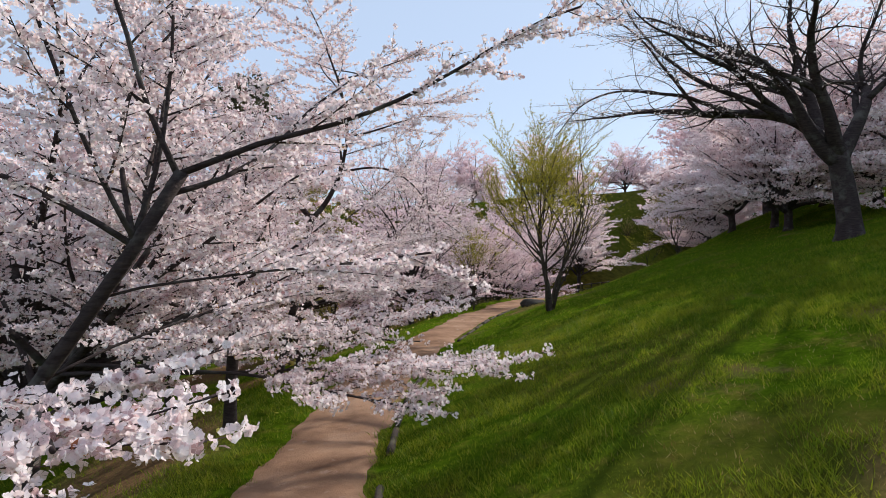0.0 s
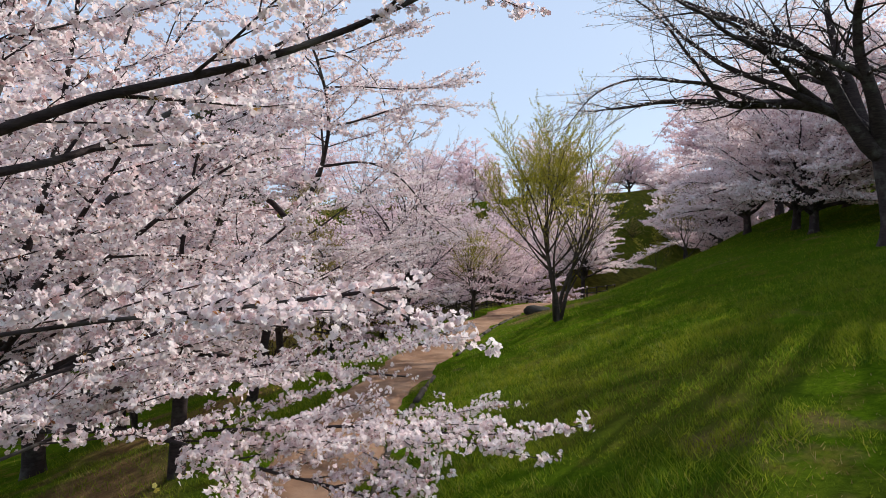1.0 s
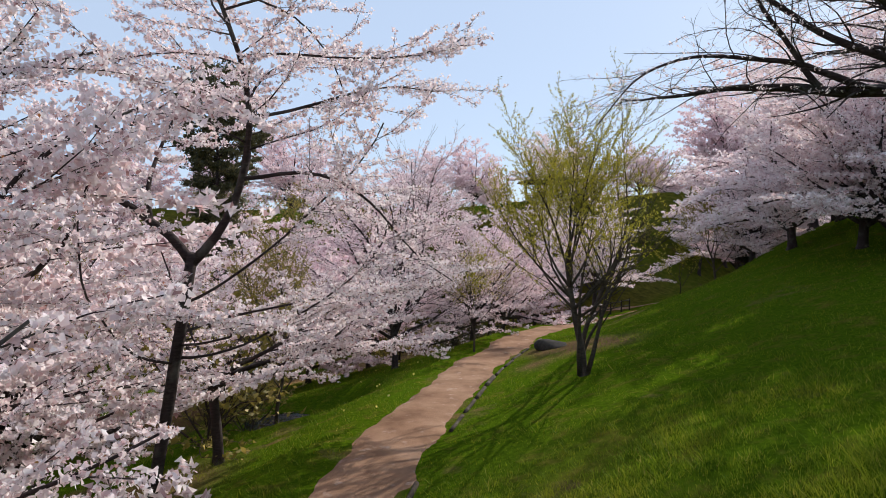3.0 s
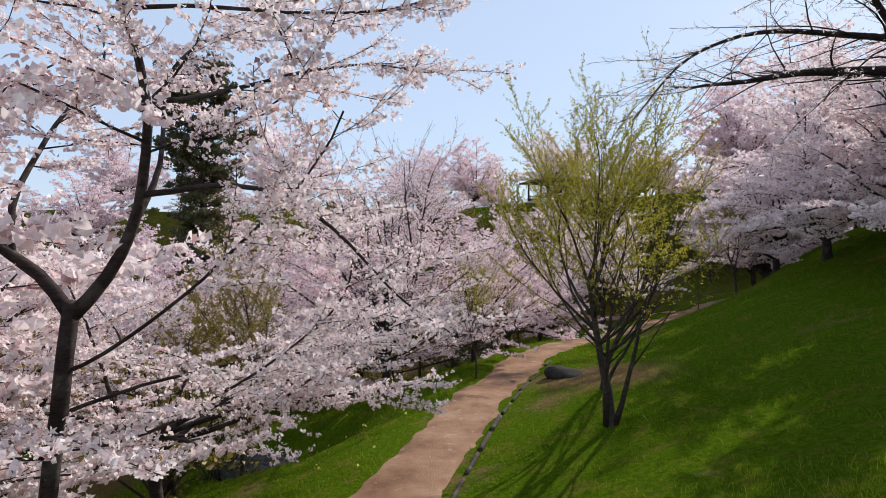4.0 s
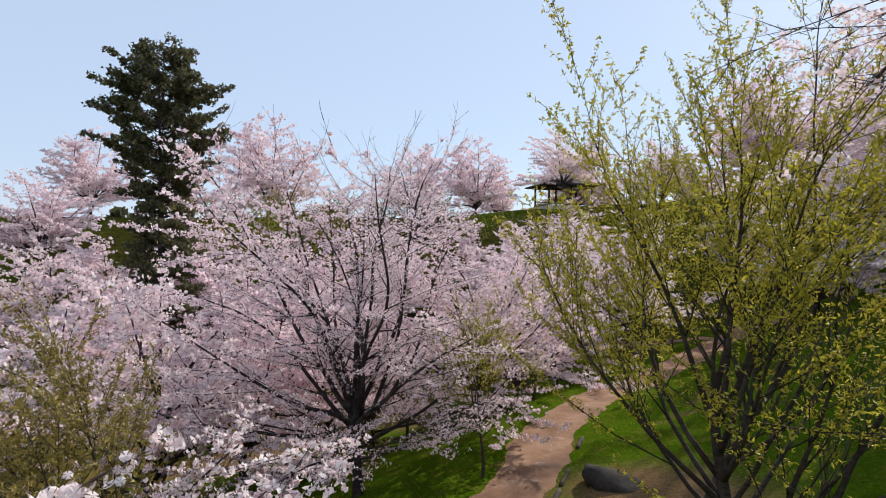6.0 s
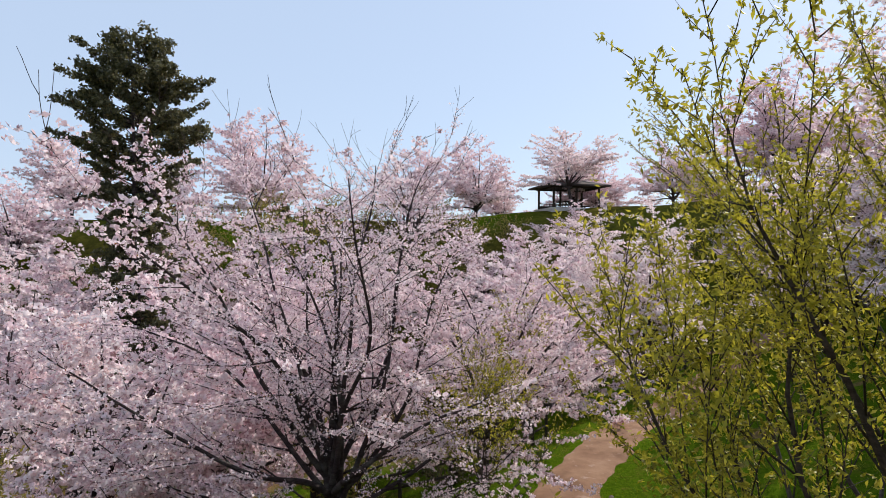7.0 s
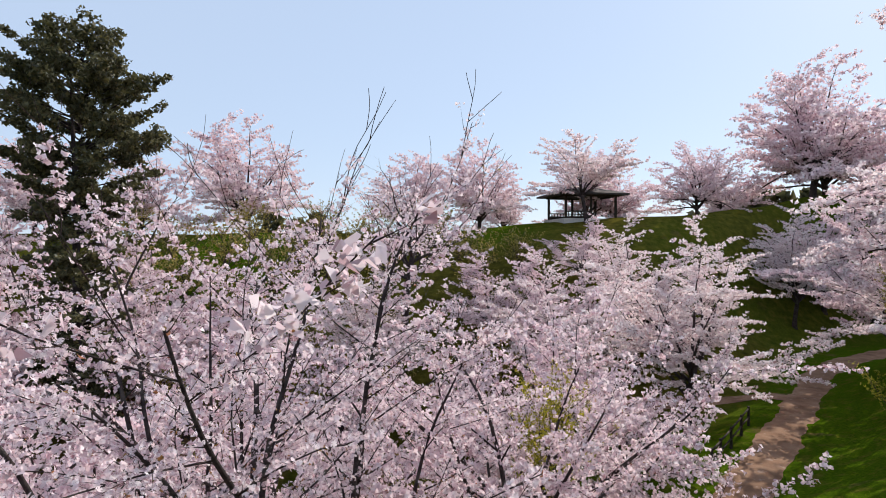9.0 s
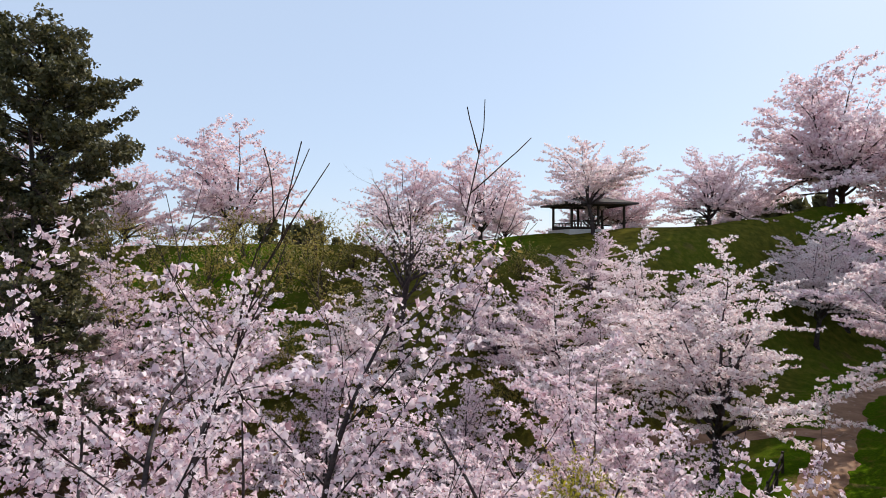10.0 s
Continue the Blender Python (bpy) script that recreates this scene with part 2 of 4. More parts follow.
def quads(rng, centres, size, slim=1.0, pointed=False):
    """Loose four-cornered petals or leaves, each at its own tilt and a little cupped."""
    n = len(centres)
    a = unit(rng.normal(size=(n, 3)))
    b = unit(np.cross(a, rng.normal(size=(n, 3))))
    c = np.cross(a, b)
    s = (size * rng.uniform(0.6, 1.3, n))[:, None]
    a, b, c = a * s * 0.5, b * s * 0.5 * slim, c * s * 0.13
    if pointed:
        corners = [centres - a, centres - b + c, centres + a, centres + b + c]
    else:
        corners = []
        for j in range(4):
            g = j * np.pi / 2 + rng.uniform(-0.6, 0.6, (n, 1))
            k = rng.uniform(0.85, 1.35, (n, 1))
            corners.append(centres + (a * np.cos(g) + b * np.sin(g)) * k + c * (j % 2))
    return mesh_of("petals", np.stack(corners, axis=1).reshape(-1, 3), np.arange(4 * n).reshape(-1, 4))


def chips(rng, centres, size):
    """Three-cornered flakes for crowns that stay far off."""
    n = len(centres)
    a = unit(rng.normal(size=(n, 3)) * [1, 1, 0.8])
    b = unit(np.cross(a, rng.normal(size=(n, 3))))
    s = (size * rng.uniform(0.6, 1.3, n))[:, None] * 0.75
    corners = [centres + s * rng.uniform(0.7, 1.2, (n, 1)) * (a * math.cos(g) + b * math.sin(g)) for g in (0.0, 2.0, 4.2)]
    return mesh_of("petals", np.stack(corners, axis=1).reshape(-1, 3), np.arange(3 * n).reshape(-1, 3))


def flowers(rng, centres, size, away=None, simple=False):
    """Five-petalled open flowers."""
    n = len(centres)
    w = unit(rng.normal(size=(n, 3)) + (0 if away is None else away))
    a = unit(np.cross(w, rng.normal(size=(n, 3))))
    b = np.cross(w, a)
    s = (size * rng.uniform(0.75, 1.15, n) * 0.5)[:, None]
    pts = [centres]
    for k in range(5):
        g = k * 2 * np.pi / 5
        for rad, off, lift in ((0.96, -0.5, 0.3), (0.96, 0.5, 0.3)) if simple else ((0.80, -0.58, 0.26), (1.0, 0.0, 0.36), (0.80, 0.58, 0.26)):
            jitter = rng.uniform(0.8, 1.2, (n, 1))
            pts.append(centres + s * rad * (a * np.cos(g + off) + b * np.sin(g + off)) + w * s * lift * jitter)
    v = np.stack(pts, axis=1).reshape(-1, 3)
    f = np.array([[0, 1 + 2 * k, 2 + 2 * k] if simple else [0, 1 + 3 * k, 2 + 3 * k, 3 + 3 * k] for k in range(5)])
    return mesh_of("flowers", v, (f[None] + (np.arange(n) * (11 if simple else 16))[:, None, None]).reshape(-1, f.shape[1]))


# ---- growing a tree ----
# the open lane between the crowns, clear of wood and leaves
LANE_Y, LANE_X, LANE_Z = (-2, 0, 9.9, 19.8, 29, 31), (0, 0, 0.42, 0.62, 0.72, 0.72), (3.4, 3.4, 5.0, 6.65, 9.3, 9.8)


def in_lane(p, room):
    inside = (p[:, 1] > -2) & (p[:, 1] < 30.5)
    return bool((inside & (np.hypot(p[:, 0] - np.interp(p[:, 1], LANE_Y, LANE_X), p[:, 2] - np.interp(p[:, 1], LANE_Y, LANE_Z)) < room)).any())


class Tree:
    def __init__(self, seed, base=(0, 0, -1000), room=0.62, floor=-9999.0, west=-9999.0):
        self.rng = np.random.RandomState(seed)
        self.base, self.room, self.floor, self.west = np.array(base, float), room, floor, west
        self.lines = {0: [], 1: [], 2: [], 3: [], 5: []}
        self.twigs = np.zeros((0, 3, 3))

    def shoot(self, start, way, length, r0, r1, level, wander=0.12, lift=0.0, steps=None, turn=0.0):
        """One branch as a slowly wandering line. lift bends it up (or down) along its way, turn bends it sideways."""
        steps = steps or max(4, int(length / (0.3 if level < 2 else 0.38)))
        p, d = np.array(start, float), unit(np.array(way, float))
        pts, drift = [p.copy()], np.zeros(3)
        ct, st = math.cos(turn / steps), math.sin(turn / steps)
        for k in range(steps):
            drift = 0.55 * drift + self.rng.normal(size=3) * wander
            d = np.array([d[0] * ct - d[1] * st, d[0] * st + d[1] * ct, d[2]])
            d = unit(d + drift * 0.8 + np.array([0, 0, lift / steps]))
            p = p + d * length / steps
            pts.append(p.copy())
        pts = np.array(pts)
        rad = r0 + (r1 - r0) * np.linspace(0, 1, len(pts)) ** 0.7
        if level and in_lane(pts + self.base, self.room):
            return None
        if level and (pts[-1][2] + self.base[2] < self.floor or (pts[:, 0] + self.base[0]).min() < self.west):
            return None
        self.lines[level].append((pts, rad))
        return pts, rad

    def fork_off(self, line, level, count, lo, hi, spread, long, lift, wander=0.14, thin=0.55, tip=0.35, flat=0.55, rise=6.0):
        """Side branches on a line, set alternately along it; flat presses them towards the level."""
        pts, rad = line
        made = []
        for k in range(count):
            u = lo + (hi - lo) * (k + self.rng.uniform(0.1, 0.9)) / count
            f = u * (len(pts) - 1)
            i = min(int(f), len(pts) - 2)
            p = pts[i] + (pts[i + 1] - pts[i]) * (f - i)
            d = unit(pts[i + 1] - pts[i])
            side = np.cross(d, [0, 0, 1.0])
            if np.linalg.norm(side) < 0.3:
                g = self.rng.uniform(0, 6.28)
                side = np.array([math.cos(g), math.sin(g), 0])
            side = unit(side) * (1 if k % 2 else -1)
            top = np.cross(side, d) * (1 if k % 2 else -1)
            g = self.rng.normal(0, 0.5)
            a = radians(spread * self.rng.uniform(0.6, 1.25))
            w = d * math.cos(a) + (side * math.cos(g) + top * math.sin(g)) * math.sin(a)
            w[2] = w[2] * (1 - flat) + math.sin(radians(rise + self.rng.normal(0, 7))) * flat
            r = max(rad[i] * thin, 0.0055)
            ln = long * (1.15 - 0.55 * u) * self.rng.uniform(0.55, 1.3)
            made.append(self.shoot(p, w, ln, r, max(r * tip, 0.0035), level, wander, lift, None, self.rng.normal(0, 0.35)))
        return [m for m in made if m is not None]

    def fan(self, lines, per_metre, long, spread=46, flat=0.6, rise=10.0, lo=0.1):
        """Fine twigs on both sides of every line, as three-point strokes."""
        starts, ways, lens = [], [], []
        rng = self.rng
        for pts, rad in lines:
            seg = np.linalg.norm(np.diff(pts, axis=0), axis=1)
            run = np.concatenate(([0], np.cumsum(seg)))
            n = max(2, int(run[-1] * per_metre * (1 - lo)))
            u = lo + (1 - lo) * (np.arange(n) + rng.uniform(0, 1, n)) / n
            starts.append(np.stack([np.interp(u * run[-1], run, pts[:, j]) for j in range(3)], 1))
            i = np.clip(np.searchsorted(run, u * run[-1]) - 1, 0, len(seg) - 1)
            ways.append(unit(np.diff(pts, axis=0)[i]))
            lens.append(long * (1.15 - 0.5 * u) * rng.uniform(0.5, 1.3, n))
        p, d, ln = np.vstack(starts), np.vstack(ways), np.concatenate(lens)
        n = len(p)
        side = unit(np.cross(d, np.array([0, 0, 1.0]) + rng.normal(0, 0.15, (n, 3)))) * np.where(np.arange(n) % 2, 1, -1)[:, None]
        a = np.radians(spread * rng.uniform(0.5, 1.3, n))[:, None]
        w = d * np.cos(a) + side * np.sin(a) + rng.normal(0, 0.12, (n, 3))
        w[:, 2] = w[:, 2] * (1 - flat) + flat * np.sin(np.radians(rise + rng.normal(0, 14, n)))
        w = unit(w) * ln[:, None]
        mid = p + w * 0.5 + rng.normal(0, 0.05, (n, 3)) * ln[:, None]
        tip = p + w + rng.normal(0, 0.08, (n, 3)) * ln[:, None] + np.array([0, 0, 0.06]) * ln[:, None]
        t = np.stack([p, mid, tip], 1)
        q = t + self.base
        gap = np.hypot(q[..., 0] - np.interp(q[..., 1], LANE_Y, LANE_X), q[..., 2] - np.interp(q[..., 1], LANE_Y, LANE_Z))
        clear = ~(((q[..., 1] > -2) & (q[..., 1] < 30.5) & (gap < self.room)).any(1))
        clear &= (q[:, 2, 2] > self.floor) & (q[..., 0].min(1) > self.west)
        t = t[clear]
        self.twigs = np.vstack([self.twigs, t])
        return t

    def along(self, levels, spacing, lo=0.15):
        """Places for clusters along the thin wood."""
        out = []
        for lv in levels:
            if lv == 3 and len(self.twigs):
                t = self.twigs
                ln = np.linalg.norm(t[:, 1] - t[:, 0], axis=1) + np.linalg.norm(t[:, 2] - t[:, 1], axis=1)
                k = np.maximum(1, (ln * (1 - lo) / spacing + self.rng.uniform(0, 1, len(ln))).astype(int))
                i = np.repeat(np.arange(len(t)), k)
                u = np.minimum(lo + (1 - lo) * (np.arange(len(i)) - np.repeat(np.cumsum(k) - k, k) + self.rng.uniform(0.1, 1, len(i))) / k[i], 1.0)[:, None]
                out.append(t[i, 0] * (1 - u) ** 2 + (2 * t[i, 1] - 0.5 * t[i, 0] - 0.5 * t[i, 2]) * 2 * u * (1 - u) + t[i, 2] * u ** 2)
            for pts, rad in self.lines[lv]:
                seg = np.linalg.norm(np.diff(pts, axis=0), axis=1)
                run = np.concatenate(([0], np.cumsum(seg)))
                n = max(1, int(run[-1] * (1 - lo) / spacing))
                u = run[-1] * (lo + (1 - lo) * (np.arange(n) + self.rng.uniform(0, 1, n)) / n)
                out.append(np.stack([np.interp(u, run, pts[:, j]) for j in range(3)], axis=1))
        return np.vstack(out)

    def clumps(self, places, each, radius, squash=1.0):
        n = len(places)
        size = self.rng.uniform(0.6, 1.25, (n, 1, 1))
        off = unit(self.rng.normal(size=(n, each, 3))) * radius * size * self.rng.uniform(0.35, 1.0, (n, each, 1))
        off[..., 2] *= squash
        return (places[:, None, :] + off).reshape(-1, 3)


def strokes(t, r):
    """Fine twigs from three-point strokes, each a thin bent three-sided spike."""
    n = len(t)
    d = unit(t[:, 2] - t[:, 0])
    a = unit(np.cross(d, np.array([0.31, 0.17, 0.93])))
    b = np.cross(d, a)
    v = np.stack([t[:, 0] + r * a, t[:, 0] - r * (a * 0.5 + b * 0.87), t[:, 0] - r * (a * 0.5 - b * 0.87), t[:, 1] + r * 0.6 * a, t[:, 1] - r * 0.6 * a, t[:, 2]], 1).reshape(-1, 3)
    f = np.array([[0, 1, 3], [1, 4, 3], [1, 2, 4], [2, 0, 4], [0, 3, 4], [3, 4, 5]])
    return mesh_of("twigs", v, (f[None] + (np.arange(n) * 6)[:, None, None]).reshape(-1, 3))


def finish_tree(name, tree, place, bloom, bloom_mat, label, category="tree", group="", bark=BARK, twig=TWIG, extra=(), bloom_name="blossom", close=False, twigs=True):
    """Trunk, limbs, branches, the twigs and the crown as parts under one tree. close: each branch a part of its own."""
    top = thing(name, None, None, None, label, category, group)
    top.matrix_basis = place
    thing("trunk", tubes(tree.lines[0], 12), bark, top)
    for ln in tree.lines[1]:
        limb = thing("limb", tubes([ln if close else (ln[0][::2], ln[1][::2])], 8 if close else 5), bark, top)
    if close:
        for ln in tree.lines[2]:
            thing("branch", tubes([ln], 4), bark, top)
    elif tree.lines[2]:
        thing("branch", tubes([(p[::2] if len(p) > 5 else p, r[::2] if len(p) > 5 else r) for p, r in tree.lines[2]], 3), bark, top, "", "", "", "stuff")
    fine = tree.lines[3] + tree.lines[5]
    if fine:
        thing("shoot", tubes(fine, 3), twig, top, "", "", "", "stuff")
    if twigs and len(tree.twigs):
        thing("twig", strokes(tree.twigs, 0.0055), twig, top, "", "", "", "stuff")
    if bloom is not None:
        thing(bloom_name, bloom, bloom_mat, top, "", "", "", "stuff")
    for nm, me, mat in extra:
        thing(nm, me, mat, top, "", "", "", "stuff")
    return top


def cherry(seed, tall=9.0, spread=5.0, fork=1.8, limbs=6, girth=0.24, lean=(0, 0), branches=10, per_metre=9, dense=0.14, each=7,
           radius=0.07, aims=None, lift=-0.25, twig_long=0.45, reach=0.46, sag=0.0, low=(), flat=0.6, whips=0, base=(0, 0, -1000), gather=0.75,
           room=0.62, floor=-9999.0, whip_long=1.0, squash=0.75, bare=0.4, bend=0.35, wander=0.05, sway=0.03, skirt=14.0, crook=0.07, boughs=()):
    """A cherry: short trunk, wide arching limbs, level tiers of fine branches sleeved in clusters of blossom. aims: each limb's bearing,
    slope and length; low: limbs that leave the trunk lower down, with the share of its height first;
    boughs: great limbs that leave another one, with its number and the share of its length first."""
    tr = Tree(seed, base, room, floor)
    rng = tr.rng
    tpts, trad = tr.shoot((0, 0, -0.3), (lean[0], lean[1], 1), fork + 0.3, girth, girth * 0.75, 0, sway, 0.0, 8)
    trad[0] *= 1.45
    trad[1] *= 1.12
    if aims is None:
        a0 = rng.uniform(0, 6.28)
        aims = []
        for k in range(limbs):
            a = a0 + k * 2.4 + rng.uniform(-0.3, 0.3)
            e = radians(skirt + (80 - skirt) * ((k + 0.5) / limbs) ** 1.05)
            full = 1 / math.hypot(math.cos(e) / spread, math.sin(e) / (tall - fork))
            aims.append((math.degrees(a), math.degrees(e) + 8, full * rng.uniform(0.92, 1.2)))
    stem = lambda line, h: np.array([np.interp(h * (len(line) - 1), range(len(line)), line[:, j]) for j in range(3)])
    stout = 0.55 if not boughs else 0.72
    todo = [(n, stem(tpts, rng.uniform(gather, 1.0)), a, 0.14 if not boughs else 0.3, girth * stout * min(1.0, 0.35 + a[2] / 9)) for n, a in enumerate(aims)]
    todo += [(-1, stem(tpts, k[0]), k[1:4], k[4] if len(k) > 4 else 0.14, girth * 0.26 * min(1.0, 0.35 + k[3] / 9)) for k in low]
    sprays = []
    while todo:
        n, at, (az, el, ln), first, thick = todo.pop(0)
        a, e = radians(az), radians(el)
        limb = tr.shoot(at, (math.cos(a) * math.cos(e), math.sin(a) * math.cos(e), math.sin(e)), ln, thick, 0.010, 1, wander, lift, None, rng.normal(0, bend))
        if limb is None:
            continue
        pts, rad = limb
        todo += [(-1, stem(pts, k[1]), k[2:5], 0.2, np.interp(k[1] * (len(rad) - 1), range(len(rad)), rad) * 0.7) for k in boughs if k[0] == n]
        count = max(5, int(branches * ln / 5.5))
        big = tr.fork_off(limb, 2, count, first, 1.0, 46, min(ln * reach, 2.8), -sag, crook, 0.5 if not boughs else 0.36, 0.2, flat)
        c = int(len(pts) * max(first, bare))
        sprays += big + [(pts[c:], rad[c:])] if len(pts) - c > 2 else big
    tr.fan(sprays, per_metre, twig_long, 46, flat, 10.0 - 40 * sag)
    places = np.vstack([tr.along((3, 2), dense, 0.12)])
    ends = sorted(tr.lines[1] + tr.lines[2], key=lambda ln: -ln[0][-1][2])[:whips]
    for pts, rad in ends:
        w = tr.shoot(pts[-2], unit(pts[-1] - pts[-3]) + np.array([rng.normal(0, 0.2), rng.normal(0, 0.2), 0.7]), whip_long * rng.uniform(0.5, 1.3), 0.008, 0.003, 5, 0.09, 0.1, 6)
        if w is None:
            continue
        tr.fork_off(w, 5, 2, 0.2, 0.8, 34, 0.5 * whip_long, 0.3, 0.08, 0.8, 0.6, 0.0)
        lo = w[0][:4]
        places = np.vstack([places, lo[rng.randint(0, 4, 5)] + rng.normal(size=(5, 3)) * 0.03])
    return tr, tr.clumps(places, each, radius, squash), places


# ---- ground, path, pond ----
def axis(lo, hi, step, reach):
    core = np.arange(lo, hi + step / 2, step)
    out = step * np.cumsum(1.35 ** np.arange(1, 40))
    out = out[out < reach]
    return np.concatenate((lo - out[::-1], core, hi + out))


gx, gy = axis(-40, 55, 0.75, 2500), axis(-6, 115, 0.75, 2500)
GX, GY = np.meshgrid(gx, gy)
flat_x, flat_y = GX.ravel(), GY.ravel()
gz = height(flat_x, flat_y)
i = (np.arange(len(gy) - 1)[:, None] * len(gx) + np.arange(len(gx) - 1)[None, :]).ravel()
ground_mesh = smooth_shade(mesh_of("ground", np.stack([flat_x, flat_y, gz], 1), np.stack([i, i + 1, i + len(gx) + 1, i + len(gx)], 1)))
bare = np.zeros(len(gz))
for bx, by, br in ((5.2, 29.8, 2.4), (6.4, 5.6, 1.5), (9, 8, 1.4), (4.2, 4.8, 0.8), (3.4, 27.0, 1.3), (-8, 20, 3.0), (-12, 34, 5), (-9, 47, 5), (-2, 52, 5), (-16, 60, 8), (-6, 11, 2.5)):
    d = np.hypot(flat_x - bx, (flat_y - by) * 0.8) / br + 0.25 * waves(flat_x, flat_y, 1.2, 9)
    bare = np.maximum(bare, 0.9 * (1 - smooth(0.5, 1.1, d)))
bare[np.abs(beside(flat_x, flat_y)) < 0.5] = 1
ground_mesh.attributes.new("bare", "FLOAT", "POINT").data.foreach_set("value", bare.astype(np.float32))
dry = 0.95 * smooth(48, 62, flat_y) * smooth(-1.3, 0.3, waves(flat_x, flat_y, 5.0, 12)) * smooth(1, 5, -beside(flat_x, flat_y))
dry = np.maximum(dry, 0.6 * (1 - smooth(14, 20, flat_y)) * smooth(0.2, 1.2, waves(flat_x, flat_y, 1.7, 14)) * smooth(2, 4, beside(flat_x, flat_y)))
ground_mesh.attributes.new("dry", "FLOAT", "POINT").data.foreach_set("value", dry.astype(np.float32))
thing("ground", ground_mesh, MEADOW, None, "green spring meadow on a sloping hillside", "ground", "", "structure")

# the path: a strip with uneven edges, a little proud of the meadow
fine_line = curve_points(WAY, 0.25)
fine_line = fine_line[fine_line[:, 1] < 92]
ft = np.gradient(fine_line, axis=0)
ft /= np.linalg.norm(ft, axis=1)[:, None]
side = np.stack([ft[:, 1], -ft[:, 0]], 1)
rows = []
run = np.arange(len(fine_line)) * 0.25
PATH_HALF = 0.98
for k, u in enumerate(np.linspace(-1, 1, 9)):
    w = u * PATH_HALF * (1 + 0.10 * np.sin(run * 0.9 + u) + 0.06 * np.sin(run * 2.7 + 3 * u) + 0.05 * np.sin(run * 6.1 + u * 2))
    p = fine_line + side * w[:, None]
    rows.append(np.stack([p[:, 0], p[:, 1], height(p[:, 0], p[:, 1]) + 0.045 * (1 - u ** 6) + 0.012 * waves(p[:, 0], p[:, 1], 0.4, 6) - 0.02 * abs(u) ** 6], 1))
pv = np.stack(rows, 1).reshape(-1, 3)
i = (np.arange(len(fine_line) - 1)[:, None] * 9 + np.arange(8)[None, :]).ravel()
thing("path", smooth_shade(mesh_of("path", pv, np.stack([i, i + 1, i + 10, i + 9], 1))), EARTH, None, "bare reddish-brown trodden earth footpath", "path", "", "structure")

# a side path that leaves towards the valley beyond the fence
spur = curve_points([(21.5, 58.6), (18.5, 60.5), (14.5, 61.0), (10, 60.2)], 0.4)
st = np.gradient(spur, axis=0)
st /= np.linalg.norm(st, axis=1)[:, None]
ss = np.stack([st[:, 1], -st[:, 0]], 1)
rows = []
for u in np.linspace(-1, 1, 5):
    p = spur + ss * u * 0.8
    rows.append(np.stack([p[:, 0], p[:, 1], height(p[:, 0], p[:, 1]) + 0.06 - 0.03 * abs(u)], 1))
pv = np.stack(rows, 1).reshape(-1, 3)
i = (np.arange(len(spur) - 1)[:, None] * 5 + np.arange(4)[None, :]).ravel()
thing("side_path", smooth_shade(mesh_of("side_path", pv, np.stack([i, i + 1, i + 6, i + 5], 1))), EARTH, None, "narrow earth path branching off the footpath", "path", "", "structure")

# pond
m, n, b = material("pond_water", 0.08)
b.inputs["Base Color"].default_value = (0.02, 0.035, 0.04, 1)
b.inputs["Specular IOR Level"].default_value = 0.6
bump(n, b, texture(n, 1.2, 3.0, 0.5, (0.5, 3.0, 1.0)), 0.5, 0.1)
bm = bmesh.new()
ring = [bm.verts.new((POND[0] + 1.5 * math.cos(a) * (1 + 0.12 * math.sin(3 * a)), POND[1] + 1.7 * math.sin(a) * (1 + 0.1 * math.cos(2 * a)), POND[2] + 0.1)) for a in np.linspace(0, 6.283, 40, endpoint=False)]
bm.faces.new(ring)
me = bpy.data.meshes.new("pond")
bm.to_mesh(me)
bm.free()
thing("pond", me, m, None, "small rippled pool in the grass below the path", "pond", "", "structure")


# ---- trees ----
def place_at(x, y, turn=0.0, size=1.0, sink=0.0):
    return pose(x, y, up(x, y) - sink, 0, 0, turn) @ Matrix.Scale(size, 4)


def blossom_tree(x, y, seed, label, turn=0.0, group="cherry trees in bloom", mat=None, open_box=None, young=True, petal=0.06, close=False, twigs_shown=True, **spec):
    """open_box: the stretch (x0, x1, y0, y1) passed so close by that each flower there is modelled open."""
    tr, pts, places = cherry(seed, base=(x, y, up(x, y)) if turn == 0 else (0, 0, -1000), **spec)
    extra = []
    if open_box:
        a = radians(turn)
        wx = x + pts[:, 0] * math.cos(a) - pts[:, 1] * math.sin(a)
        wy = y + pts[:, 0] * math.sin(a) + pts[:, 1] * math.cos(a)
        near = (wx > open_box[0]) & (wx < open_box[1]) & (wy > open_box[2]) & (wy < open_box[3])
        if near.any():
            extra.append(("open_blossom", flowers(tr.rng, pts[near], 0.042, None, petal != 0.045), mat or PETAL))
        pts = pts[~near]
    bloom = chips(tr.rng, pts, petal) if petal > 0.085 else quads(tr.rng, pts, petal, 0.9)
    if young:
        k = tr.rng.permutation(len(places))[:len(places) // 8]
        extra.append(("young_foliage", quads(tr.rng, tr.clumps(places[k], 2, 0.04), min(petal, 0.06) * 0.8, 0.45, True), BUD))
    return finish_tree("cherry_tree", tr, place_at(x, y, turn), bloom, mat or PETAL, label, "tree", group, extra=extra, close=close, twigs=twigs_shown)


